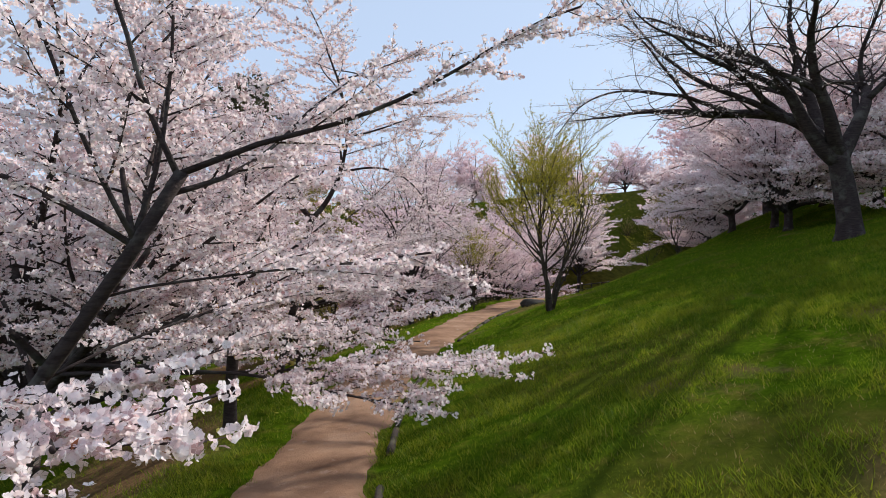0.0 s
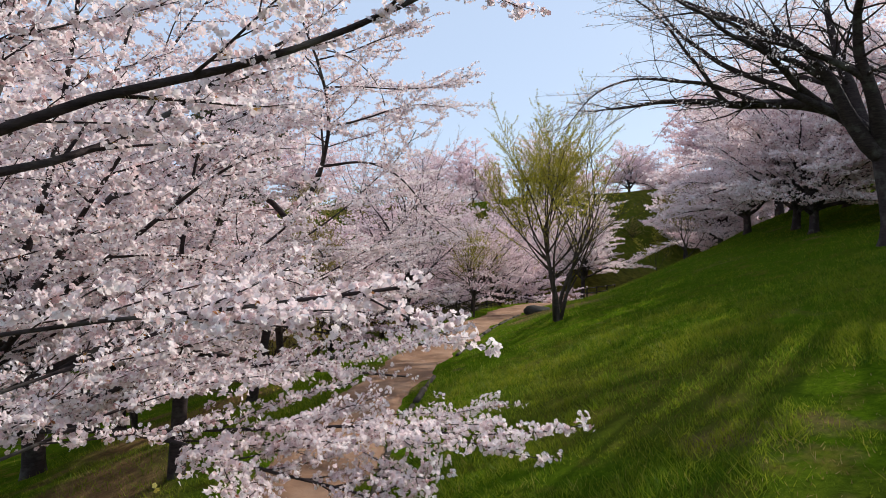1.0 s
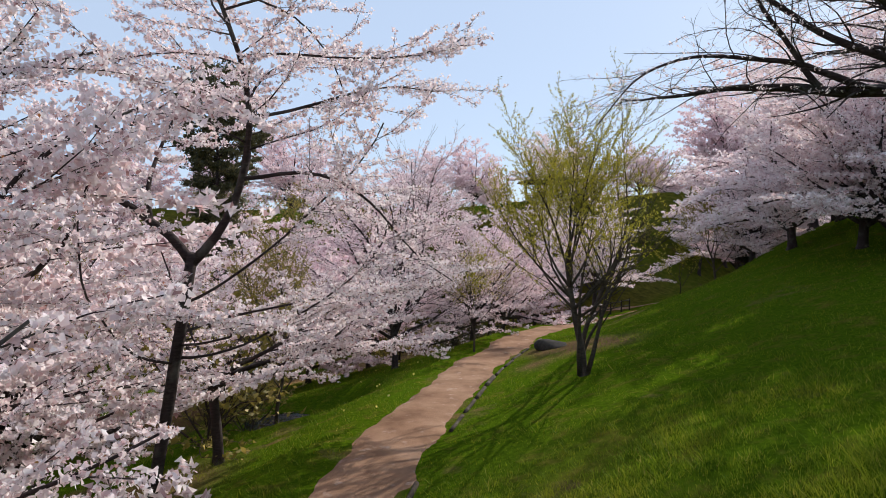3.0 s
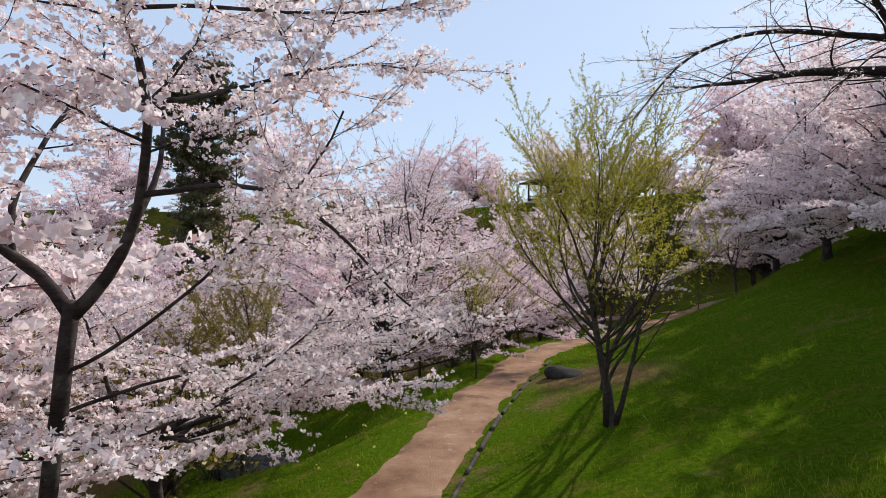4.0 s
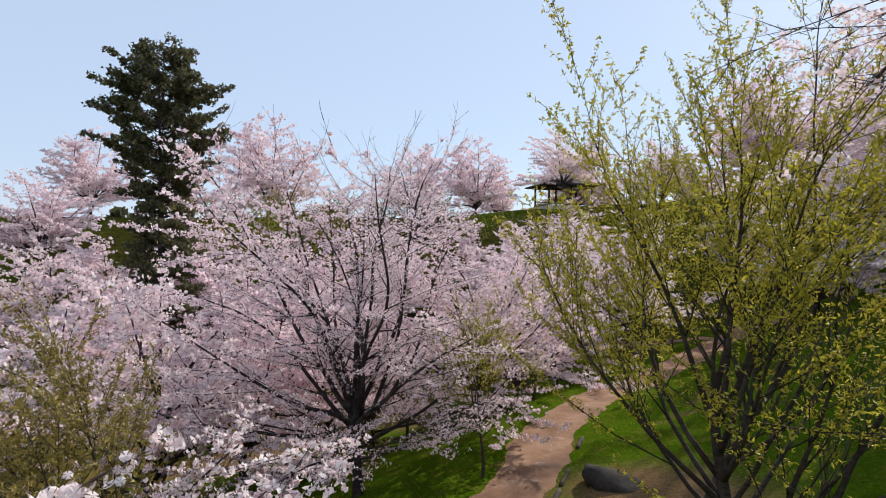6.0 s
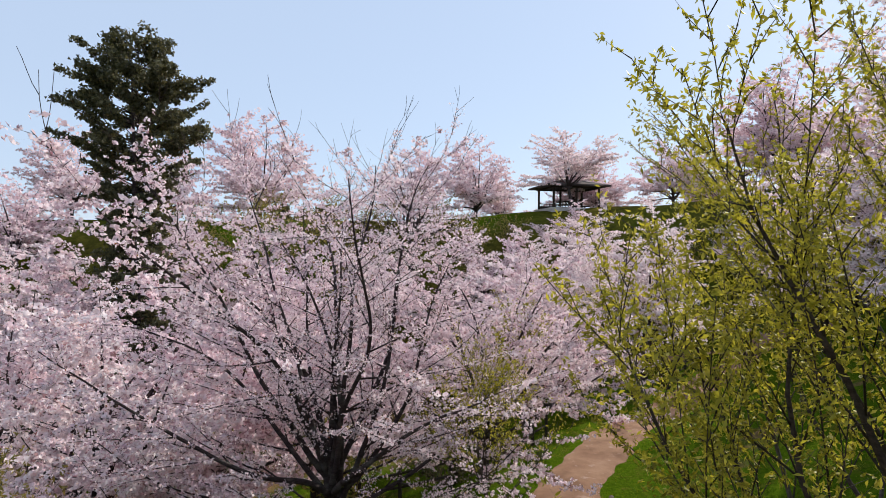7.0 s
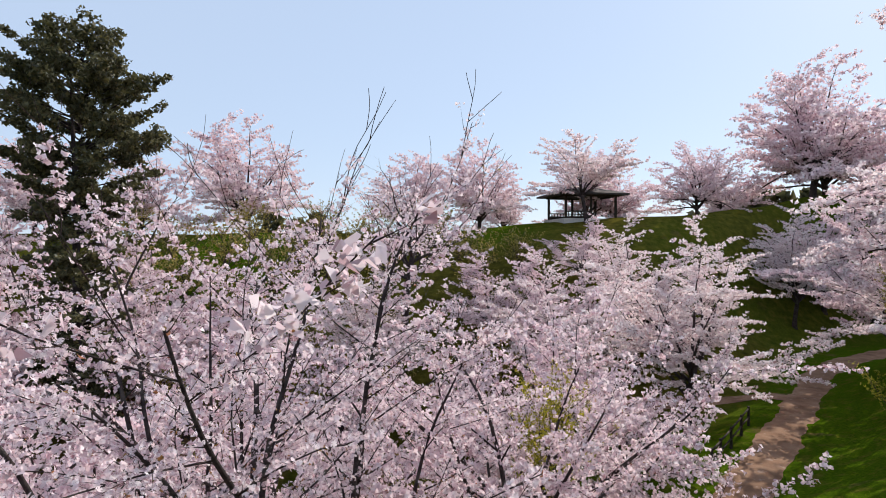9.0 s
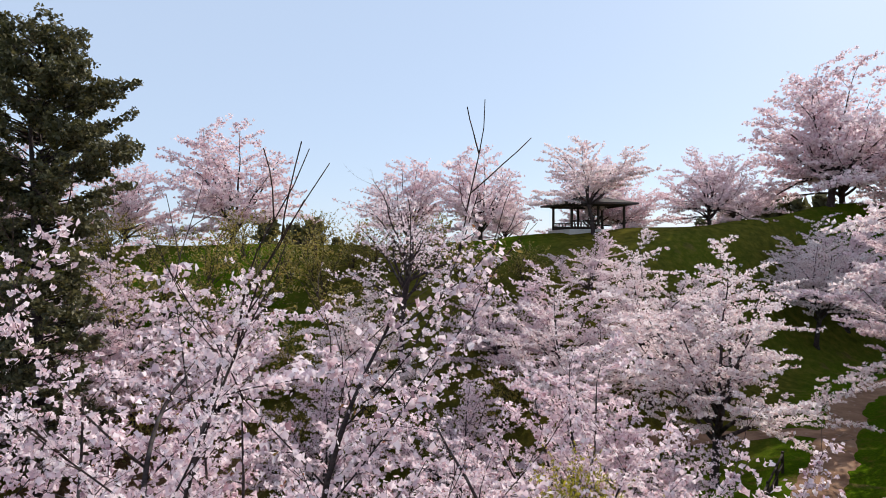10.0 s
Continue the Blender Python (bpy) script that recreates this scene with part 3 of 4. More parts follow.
# the big trees beside the path, left bank
blossom_tree(-5.9, 4.15, 11, "old cherry tree in full white-pink bloom leaning over the path", fork=6.2, girth=0.07, lean=(0.80, 0.09), petal=0.045, open_box=(-4.0, 2, 0.2, 6.2), close=True, gather=0.84, room=0.7, floor=2.25,
             aims=[(-4, 14, 3.5), (174, 62, 3.4), (18, 24, 3.8), (195, 35, 3.2), (100, 32, 3.6), (62, 18, 3.4), (45, 62, 3.4), (210, 58, 2.8), (80, 50, 3.4), (125, 55, 3.6)],
             low=[(0.82, 26, 18, 2.7), (0.72, 40, 3, 3.0), (0.66, 58, 8, 3.4), (0.67, -46, 13, 3.2, 0.74), (0.6, -54, 6, 3.1, 0.7), (0.55, 75, 30, 4.0), (0.45, 180, 35, 3.0), (0.7, 70, 14, 3.8), (0.8, 85, 30, 3.8)],
             lift=-0.12, branches=17, per_metre=10, twig_long=0.3, dense=0.105, each=9, radius=0.065, reach=0.32, flat=0.35, bend=0.25)
blossom_tree(-6.4, 8.8, 12, "low-branched cherry tree in bloom reaching over the path", fork=2.6, girth=0.15, lean=(0.1, 0), room=0.9, floor=1.55, petal=0.046, open_box=(-1.6, 2.5, 3, 8.6), close=True,
             aims=[(-3, 16, 5.0), (8, 22, 5.4), (30, 34, 5.4), (75, 50, 5.0), (140, 40, 4.5), (250, 52, 4.0), (-22, 34, 5.4), (-10, 38, 5.6), (15, 52, 7.0), (0, 48, 7.0), (35, 58, 6.5)],
             low=[(0.98, -23, 8, 7.0, 0.55), (0.95, -26, 6, 6.6, 0.6), (0.97, -21, 3, 6.7, 0.6), (0.97, -9, 3, 6.2, 0.5), (0.99, -25, 8, 6.3, 0.55)],
             lift=0.0, sag=0.03, reach=0.27, branches=14, per_metre=10, twig_long=0.34, dense=0.1, each=9, radius=0.065, bend=0.05, wander=0.035)
blossom_tree(-4.2, 11.4, 13, "cherry tree in bloom with a slim dark trunk in the grass", fork=2.5, girth=0.14, petal=0.052, open_box=(-3.4, 1, 8, 12), close=True, floor=1.7,
             room=1.9, aims=[(-25, 7, 4.2), (-17, 9, 4.1), (-60, 24, 3.2), (270, 45, 3.6), (230, 22, 3.8), (170, 30, 4.2), (150, 50, 4.4), (200, 62, 4.8), (250, 70, 4.0), (300, 55, 3.6)],
             branches=12, per_metre=9, dense=0.11, each=8, twig_long=0.42, radius=0.065)
blossom_tree(-5.0, 17.2, 14, "tall cherry tree in bloom with a forked leaning trunk", floor=3.25, fork=5.1, girth=0.12, lean=(0.19, -0.06), lift=0.12, room=0.62, petal=0.052, open_box=(-2.2, 1.5, 15.3, 19), close=True, whips=10, gather=0.96,
             aims=[(2, 48, 6.4), (172, 48, 6.0)], sway=0.05,
             boughs=[(0, 0.2, 75, 52, 4.8), (0, 0.26, 16, 8, 4.4), (0, 0.42, 28, 8, 4.0), (0, 0.36, -10, 2, 4.0), (0, 0.55, 130, 62, 3.6), (0, 0.56, 4, 2, 3.4), (0, 0.7, 40, 10, 2.8), (0, 0.66, -20, 6, 2.8), (1, 0.16, 130, 76, 5.4), (1, 0.3, 225, 36, 4.4), (1, 0.45, 95, 58, 4.0), (1, 0.5, 250, 50, 3.6), (1, 0.65, 170, 24, 3.0)],
             low=[(0.84, -12, 18, 4.6, 0.35), (0.74, 28, 14, 4.8, 0.3), (0.66, 8, 6, 4.6, 0.3), (0.6, 50, 8, 4.6), (0.7, 325, 4, 4.0, 0.3), (0.58, 200, 12, 4.4), (0.64, 250, 8, 4.0)],
             branches=15, per_metre=9, dense=0.11, each=8, twig_long=0.42, radius=0.07, flat=0.75, bend=0.12, reach=0.42, wander=0.085)
blossom_tree(-5.4, 21.8, 16, "low wide cherry tree in bloom spreading towards the path", fork=2.4, girth=0.15, room=1.6, petal=0.064, close=True, floor=1.7,
             aims=[(-2, 30, 5.4), (15, 22, 5.6), (40, 40, 5.2), (80, 30, 4.6), (130, 40, 5.2), (180, 30, 4.6), (240, 46, 4.6), (-35, 22, 4.4), (340, 50, 4.6), (-14, 12, 5.2), (28, 10, 5.0)],
             branches=12, per_metre=8, dense=0.12, each=7, twig_long=0.45, radius=0.075, flat=0.7)
blossom_tree(-1.8, 33.0, 15, "broad many-stemmed cherry tree in bloom above the valley", fork=3.0, girth=0.15, petal=0.066, mat=PETAL_PINK, open_box=(-3.2, 1.9, 28.5, 33.4), close=True, whips=44, whip_long=1.2, gather=0.45,
             aims=[(0, 44, 7.0), (40, 60, 8.2), (110, 64, 8.4), (150, 44, 7.6), (195, 50, 7.9), (240, 62, 8.3), (285, 62, 8.2), (310, 42, 6.4), (80, 36, 6.6), (255, 42, 7.0), (20, 26, 6.0), (225, 32, 7.0), (330, 62, 8.0), (180, 66, 8.2), (140, 78, 7.8), (210, 72, 7.8), (90, 84, 6.9), (20, 78, 7.4), (303, 76, 9.6), (258, 78, 8.1)],
             low=[(0.4, -20, 12, 5.2), (0.4, 250, 10, 6), (0.4, 180, 12, 6), (0.5, 300, 14, 5), (0.6, 222, 18, 5.5), (0.5, 150, 14, 5), (0.6, 272, 22, 5.5)],
             branches=10, per_metre=7.5, dense=0.15, each=6, twig_long=0.45, lift=0.1, radius=0.075, flat=0.45, reach=0.36)
far_look = dict(young=False, twigs_shown=False, per_metre=6.0, flat=0.68, squash=0.7, each=6)
protos = [
    blossom_tree(4.3, 44.5, 21, "full-crowned cherry tree in pale pink bloom", gather=0.4, tall=7.4, spread=4.6, fork=1.5, girth=0.17, petal=0.1, radius=0.12, branches=9, dense=0.22, mat=PETAL_PINK, limbs=14, twig_long=0.6, skirt=4, **far_look),
    blossom_tree(12.8, 54.6, 22, "spreading cherry tree in white bloom beside the fence", gather=0.55, tall=10.8, spread=5.3, fork=3.7, skirt=16, girth=0.2, petal=0.095, radius=0.12, branches=10, dense=0.18, limbs=14, twig_long=0.6, **far_look),
    blossom_tree(-15.5, 28.0, 23, "cherry tree in bloom on the valley bank", gather=0.5, tall=9.6, spread=5.4, fork=1.8, petal=0.1, radius=0.12, branches=9, dense=0.2, limbs=13, twig_long=0.65, **far_look),
    blossom_tree(4.5, 88.0, 24, "hilltop cherry tree in pink bloom", gather=0.4, tall=9.6, spread=5.6, fork=1.9, petal=0.15, radius=0.18, branches=8, dense=0.44, mat=PETAL_PINK, limbs=19, twig_long=0.8, skirt=0, **far_look),
    blossom_tree(29.5, 52.5, 25, "huge old cherry tree in bloom high on the shaded slope", gather=0.5, tall=17.5, spread=10.4, fork=3.4, petal=0.155, radius=0.17, branches=9, dense=0.46, girth=0.42, limbs=20, twig_long=0.9, lift=-0.4, skirt=2, **far_look),
]
blossom_tree(1.9, 37.3, 26, "rounded young cherry tree in bloom beside the path", tall=7.9, spread=4.3, fork=1.6, girth=0.15, petal=0.072, mat=PETAL_PINK, branches=11, per_metre=8, dense=0.15, each=6, limbs=15, radius=0.085, whips=14, twig_long=0.45, flat=0.6)
for x, y, k, turn, size in (
        (-4.0, 41.0, 0, 40, 1.2), (-7.0, 38.5, 0, 210, 1.1), (13.4, 64, 1, 170, 0.95), (16, 66, 0, 170, 0.7), (11.5, 71, 0, 290, 0.7), (4.2, 66, 0, 100, 0.9), (7.2, 59, 1, 120, 0.9), (20, 92, 3, 40, 0.75), (34, 95, 3, 10, 0.8), (7.0, 49.0, 0, 150, 0.8), (-9.0, 36.0, 2, 200, 1.0), (-17, 33, 2, 80, 1.15), (-10.5, 17, 2, 300, 1.25),
        (-18, 45, 0, 250, 1.4), (8.0, 65, 0, 90, 0.95), (1.5, 56, 0, 320, 0.85), (-5, 57, 0, 10, 0.95), (-13, 64, 0, 200, 1.1), (-17.6, 63, 0, 70, 1.0), (-10.5, 21.0, 2, 140, 0.95), (-4.0, 63.0, 1, 60, 0.85),
        (30.5, 75.0, 1, 40, 0.95), (-24, 52, 2, 20, 1.0), (-31, 62, 2, 130, 1.1), (-28, 43, 2, 250, 1.1), (-37, 60, 0, 70, 1.5), (-24, 60, 0, 160, 1.5), (-20.5, 66, 0, 40, 1.3), (35, 78, 3, 60, 1.0),
        (16.8, 91.5, 3, 100, 0.9), (27.5, 87, 3, 250, 0.85), (-22, 91, 3, 30, 1.4), (-33, 90, 3, 160, 0.95), (-3, 90, 3, 200, 1.0), (-42, 86, 3, 70, 1.1), (-38, 72, 3, 280, 1.0), (8, 97, 3, 310, 0.7),
        (41, 89, 3, 20, 1.6), (49, 86, 3, 120, 1.65), (45, 80, 3, 200, 1.1), (45, 93, 3, 280, 1.35)):
    copy_thing(protos[k], place_at(x, y, turn, size))

blossom_tree(28.0, 61.0, 28, "spreading cherry tree in bloom above the path bend", tall=12.5, spread=6.6, fork=3.2, girth=0.26, petal=0.11, radius=0.13, branches=10, dense=0.2, limbs=15, gather=0.6, twig_long=0.7, mat=PETAL_PINK, **far_look)
blossom_tree(14.6, 82.4, 29, "wide flat-crowned cherry tree in bloom before the gazebo", tall=8.8, spread=5.8, fork=3.0, skirt=6, girth=0.2, petal=0.14, radius=0.15, branches=9, dense=0.26, limbs=12, gather=0.8, twig_long=0.7, **far_look)
blossom_tree(-8.8, 12.2, 30, "tall full-crowned cherry tree in bloom down the bank", tall=15.0, spread=7.0, fork=2.6, girth=0.22, petal=0.078, radius=0.1, branches=11, dense=0.18, limbs=19, gather=0.6, twig_long=0.6, room=1.6, **{**far_look, "per_metre": 6.0, "each": 5})

# the dark-limbed tree on the slope, few flowers yet
tr, pts, places = cherry(31, fork=2.9, girth=0.40, lean=(-0.05, -0.02), branches=17, per_metre=6, dense=0.1, each=1, twig_long=0.6, flat=0.2, reach=0.42, gather=0.85, crook=0.15, bare=0.3,
                         aims=[(170, 60, 9.6), (8, 66, 7.5), (225, 52, 7.4), (115, 56, 7.6), (176, 34, 9.2)],
                         boughs=[(0, 0.14, 164, 32, 8.8), (0, 0.22, 186, 34, 8.2), (0, 0.3, 172, 22, 8.0), (0, 0.4, 158, 34, 6.8), (0, 0.5, 180, 40, 6.0), (1, 0.2, 60, 48, 5.6), (1, 0.3, 300, 46, 5.6), (1, 0.4, 160, 70, 5.0), (2, 0.3, 190, 36, 5.4), (3, 0.3, 150, 38, 5.6), (4, 0.3, 168, 26, 6.0)],
                         lift=-0.6, wander=0.08, bend=0.22, base=(13.2, 18.7, up(13.2, 18.7)), room=0.9, floor=up(13.2, 18.7) + 2.2)
k = tr.rng.permutation(len(places))[:int(len(places) * 0.16)]
finish_tree("cherry_tree", tr, place_at(13.2, 18.7), quads(tr.rng, tr.clumps(places[k], 3, 0.05), 0.05, 0.8), PETAL, "big dark-trunked cherry tree with mostly bare limbs on the slope", "tree", "trees on the slope", close=True)
# extra cherries up the slope, most added to cast shade on grass and path
for x, y, k, turn, size in ((19.5, 22.8, 4, 65, 0.6), (16.4, 27.4, 4, 120, 0.5), (20.8, 27.6, 4, 10, 0.6), (21.5, 32.5, 4, 300, 0.62), (23.5, 40.5, 4, 160, 0.68), (33.5, 56, 4, 250, 0.85), (21.0, 45.5, 4, 90, 0.5), (18.8, 37.5, 4, 30, 0.55), (17.8, 31.0, 4, 200, 0.5), (25.5, 55.0, 4, 200, 0.55)):
    copy_thing(protos[k], place_at(x, y, turn, size))


def leafing_tree(x, y, seed, label, tall, stems, spread, girth, leaf, dense, mat=SPRING, name="leafing_tree", branches=10, twigs=7, rise=63, fork=0.9, each=2, room=1.25, west=-9999.0):
    """Many steep stems, some from the foot, fine upright twigs, small new leaves."""
    tr = Tree(seed, (x, y, up(x, y)), room, west=west)
    rng = tr.rng
    high = fork + 0.32 * (tall - fork)
    base = tr.shoot((0, 0, -0.3), (0.02, 0, 1), high + 0.3, girth, girth * 0.4, 0, 0.05, 0, 12)
    for k in range(stems):
        a = k * 2.4 + rng.uniform(-0.4, 0.4)
        u = (k + 0.5) / stems
        e = radians(rise - 14 + 40 * u ** 1.4 + rng.uniform(-8, 8))
        at = base[0][int(round((fork + (high - fork) * u + 0.3) / (high + 0.3) * 12))]
        ln = (tall - at[2]) * rng.uniform(0.86, 1.04) * (0.72 + 0.26 * u)
        thick = girth * 0.34
        if tall > 7 and k % 7 == 5:
            at, e, ln, thick = base[0][1] + np.array([math.cos(a), math.sin(a), 0]) * girth * 0.8, radians(74), tall * 0.72, girth * 0.6
        limb = tr.shoot(at, (math.cos(a) * math.cos(e), math.sin(a) * math.cos(e), math.sin(e)), ln, thick, 0.005, 1, 0.07, 0.45)
        if limb is None:
            continue
        big = tr.fork_off(limb, 2, branches, 0.26, 0.97, 36, spread, 0.35, 0.06, 0.45, 0.25, 0.0)
        tr.fan(big + [(limb[0][len(limb[0]) // 2:], limb[1])], twigs * 0.8, 0.55, 34, 0.0, 0.0)
    places = tr.along((3, 2), dense, 0.2)
    leafed = smooth(0.34, 0.74, places[:, 2] / tall - 0.55 * places[:, 0] / tall)
    places = places[rng.uniform(size=len(places)) < 0.06 + 0.94 * leafed]
    bloom = quads(rng, tr.clumps(places, each, 0.05), leaf, 0.36, True)
    return finish_tree(name, tr, place_at(x, y), bloom, mat, label, "tree", "", PALE_BARK, PALE_BARK, bloom_name="foliage", close=tall > 8)


leafing_tree(4.3, 23.2, 41, "young tree with many upright stems and fresh yellow-green leaves", 7.3, 17, 2.0, 0.135, 0.06, 0.06, branches=12, twigs=8, each=4, fork=1.6, rise=46, room=0.6, west=1.15)
leafing_tree(5.0, 26.4, 42, "slender tree coming into yellow-green leaf by the path", 9.6, 14, 1.7, 0.10, 0.055, 0.085, each=3, room=0.6, rise=62, west=3.0)
leafing_tree(1.7, 32.0, 43, "thin bushy tree with sparse yellow-green leaves", 4.2, 7, 1.6, 0.06, 0.065, 0.1, each=3)
leafing_tree(-5.0, 25.6, 49, "bronze-leaved bushy tree among the cherry trees", 6.4, 10, 1.6, 0.08, 0.075, 0.09, SHRUB, each=4)
leafing_tree(-9.9, 20.8, 50, "olive-brown leafing tree down the bank", 8.0, 10, 1.8, 0.1, 0.085, 0.1, SHRUB, each=4)
leafing_tree(3.4, 41.0, 44, "thin bushy tree with new leaves behind the fence", 5.5, 6, 1.8, 0.07, 0.09, 0.10, each=3)
leafing_tree(15.9, 45.0, 45, "slim sapling beside the path coming into leaf", 4.2, 4, 1.0, 0.045, 0.08, 0.10, each=3)
leafing_tree(18.6, 45.6, 47, "bushy olive-leaved tree on the bank above the path", 6.5, 8, 1.9, 0.11, 0.12, 0.13, SHRUB, each=4, branches=9, twigs=6)
tr, pts, places = cherry(46, tall=14.6, spread=5.0, fork=7.4, limbs=14, girth=0.24, branches=9, per_metre=3.5, dense=0.5, each=3, radius=0.16, twig_long=0.8, flat=0.1, lift=0.1, gather=0.72, wander=0.07, skirt=6)
low_bloom = pts[pts[:, 2] < 12.4 + tr.rng.normal(0, 0.5, len(pts))]
finish_tree("twiggy_tree", tr, place_at(-2.0, 66.0), chips(tr.rng, low_bloom, 0.13), PETAL_PINK, "tall dark-limbed twiggy tree with scattered pale blossom and a bare top", "tree")


def shrub(x, y, seed, tall, wide, leaf, label, mat=SHRUB):
    tr = Tree(seed)
    rng = tr.rng
    for k in range(12):
        a, e = rng.uniform(0, 6.28), radians(rng.uniform(35, 85))
        stem = tr.shoot((rng.uniform(-0.2, 0.2), rng.uniform(-0.2, 0.2), -0.1), (math.cos(a) * math.cos(e) * wide / tall, math.sin(a) * math.cos(e) * wide / tall, math.sin(e)), tall * rng.uniform(0.7, 1.05), 0.025, 0.006, 2, 0.1, 0.0)
        tr.fork_off(stem, 3, 9, 0.2, 1.0, 45, tall * 0.45, 0.1, 0.08, 0.5, 0.35, 0.0)
    top = thing("shrub", None, None, None, label, "shrub", "shrubs")
    top.matrix_basis = place_at(x, y)
    for ln in tr.lines[2]:
        thing("stem", tubes([ln], 4), TWIG, top)
    thing("twig", tubes(tr.lines[3], 3), TWIG, top, "", "", "", "stuff")
    thing("foliage", quads(rng, tr.clumps(tr.along((3,), 0.12, 0.1), 2, 0.09), leaf * 1.4, 0.6, True), mat, top, "", "", "", "stuff")
    return top


sh = shrub(-6.5, 27.5, 51, 3.0, 2.6, 0.09, "rounded shrub in bronze-yellow young leaf")
for x, y, turn, size in ((-7.0, 25.4, 30, 1.7), (-8.6, 31.3, 30, 1.5), (-9, 30, 60, 1.1), (-4, 46, 120, 1.0), (-11, 50, 200, 1.2), (-1, 50, 10, 0.9), (5, 52, 80, 0.9), (-15, 40, 310, 1.3), (-8, 61, 100, 1.2), (3, 70, 30, 1.0), (-20, 72, 190, 1.4), (-2.5, 38.5, 20, 0.9), (24, 75, 240, 1.0), (-9, 66, 40, 1.5), (-16, 70, 140, 1.4), (-4, 66, 250, 1.3), (4, 62, 330, 1.2), (-24, 66, 20, 1.5), (-12, 76, 80, 1.3), (9, 58, 200, 1.1), (-14, 54, 270, 1.3), (-11, 82, 30, 1.3), (-17, 80, 190, 1.5), (-24, 78, 90, 1.4), (-7, 78, 300, 1.1), (-14, 67, 20, 1.6), (-20, 62, 110, 1.6), (-7, 70, 160, 1.4), (2, 76, 250, 1.0), (-29, 80, 0, 1.5), (-10, 56, 10, 1.3), (-3, 61, 75, 1.2), (-13, 72, 45, 1.9), (-18, 75, 10, 1.8), (-9, 74, 95, 1.8), (-5, 77, 200, 1.6), (0, 79, 280, 1.4), (-22, 70, 130, 2.0), (3, 73, 15, 1.5), (-15, 61, 220, 1.7), (7, 74, 120, 1.2)):
    copy_thing(sh, place_at(x, y, turn, size))


bush = shrub(0.8, 38.2, 52, 1.5, 3.2, 0.10, "low dark evergreen bush behind the fence", DARK)
copy_thing(bush, place_at(2.6, 40.0, 110, 0.9))


def conifer(x, y, seed, tall, wide, clear, label, leaf=0.42, gap=0.5, dense=0.26, name="conifer", tuft=6):
    """Level boughs in uneven pads; the crown is widest at three quarters of its height and blunt on top."""
    tr = Tree(seed)
    rng = tr.rng
    tr.shoot((0, 0, -0.3), (0, 0, 1), tall - 0.5, 0.02 * tall, 0.03, 0, 0.01, 0, 20)
    nlev = int((tall - clear) / gap)
    for k in range(nlev):
        u = (k + 0.5) / nlev
        w = wide * np.interp(u, (0, 0.3, 0.46, 0.6, 0.74, 0.86, 0.95, 1.0), (0.48, 0.5, 0.42, 0.6, 1.0, 0.72, 0.5, 0.34))
        for j in range(7):
            a = j * 0.898 + k * 0.8 + rng.uniform(-0.4, 0.4)
            ln = max(0.4, w * (0.84 + 0.2 * math.sin(k * 1.9 + 2 * a)) * rng.uniform(0.7, 1.06))
            tr.shoot((0, 0, clear + (tall - clear) * u + rng.uniform(-0.6, 0.6)), (math.cos(a), math.sin(a), 0.1 + 0.35 * u), ln, 0.06, 0.012, 2, 0.05, 0.05, 5)
    tr.fan(tr.lines[2], 3.4, 0.85, 50, 0.6, 14.0, 0.4)
    top = thing(name, None, None, None, label, "tree", "conifers")
    top.matrix_basis = place_at(x, y)
    thing("trunk", tubes(tr.lines[0], 9), BARK, top)
    thing("branch", tubes([(p[::2], r[::2]) for p, r in tr.lines[2]], 3), BARK, top, "", "", "", "stuff")
    places = tr.along((3,), dense, 0.15)
    thing("foliage", chips(rng, tr.clumps(places, tuft, 0.4, 0.75), leaf), DARK, top, "", "", "", "stuff")
    return top


conifer(-19.4, 57.7, 61, 24.4, 6.0, 3.0, "tall dark evergreen conifer rising above the cherry trees", 0.17, 0.52, 0.3, tuft=28)
far_con = conifer(66, 142, 62, 13, 2.8, 1.0, "distant dark conifer on the skyline", 1.2, 0.9, 1.4, tuft=2)
for k, (x, y, s) in enumerate(((42, 112, 0.8), (44, 114, 0.85), (46, 111, 0.8), (48.5, 113, 0.9), (51, 112, 0.84), (53, 115, 0.9), (40, 116, 0.8), (56, 113, 0.9), (-20, 142, 0.8), (-24, 139, 1.05), (-29, 143, 1.0), (-33, 140, 1.1), (-27, 141, 0.95), (-60, 130, 0.9), (-66, 135, 1.0))):
    copy_thing(far_con, place_at(x, y, 37 * k, s))


# ---- gazebo on the hill ----
def box(bm, lo, hi):
    v = [bm.verts.new((x, y, z)) for x in (lo[0], hi[0]) for y in (lo[1], hi[1]) for z in (lo[2], hi[2])]
    for f in ((0, 1, 3, 2), (4, 6, 7, 5), (0, 4, 5, 1), (2, 3, 7, 6), (0, 2, 6, 4), (1, 5, 7, 3)):
        bm.faces.new([v[k] for k in f])


def boxes(*pairs, bevel=0.012):
    bm = bmesh.new()
    for lo, hi in pairs:
        box(bm, lo, hi)
    if bevel:
        bmesh.ops.bevel(bm, geom=list(bm.edges), offset=bevel, segments=1, affect="EDGES")
    return bm


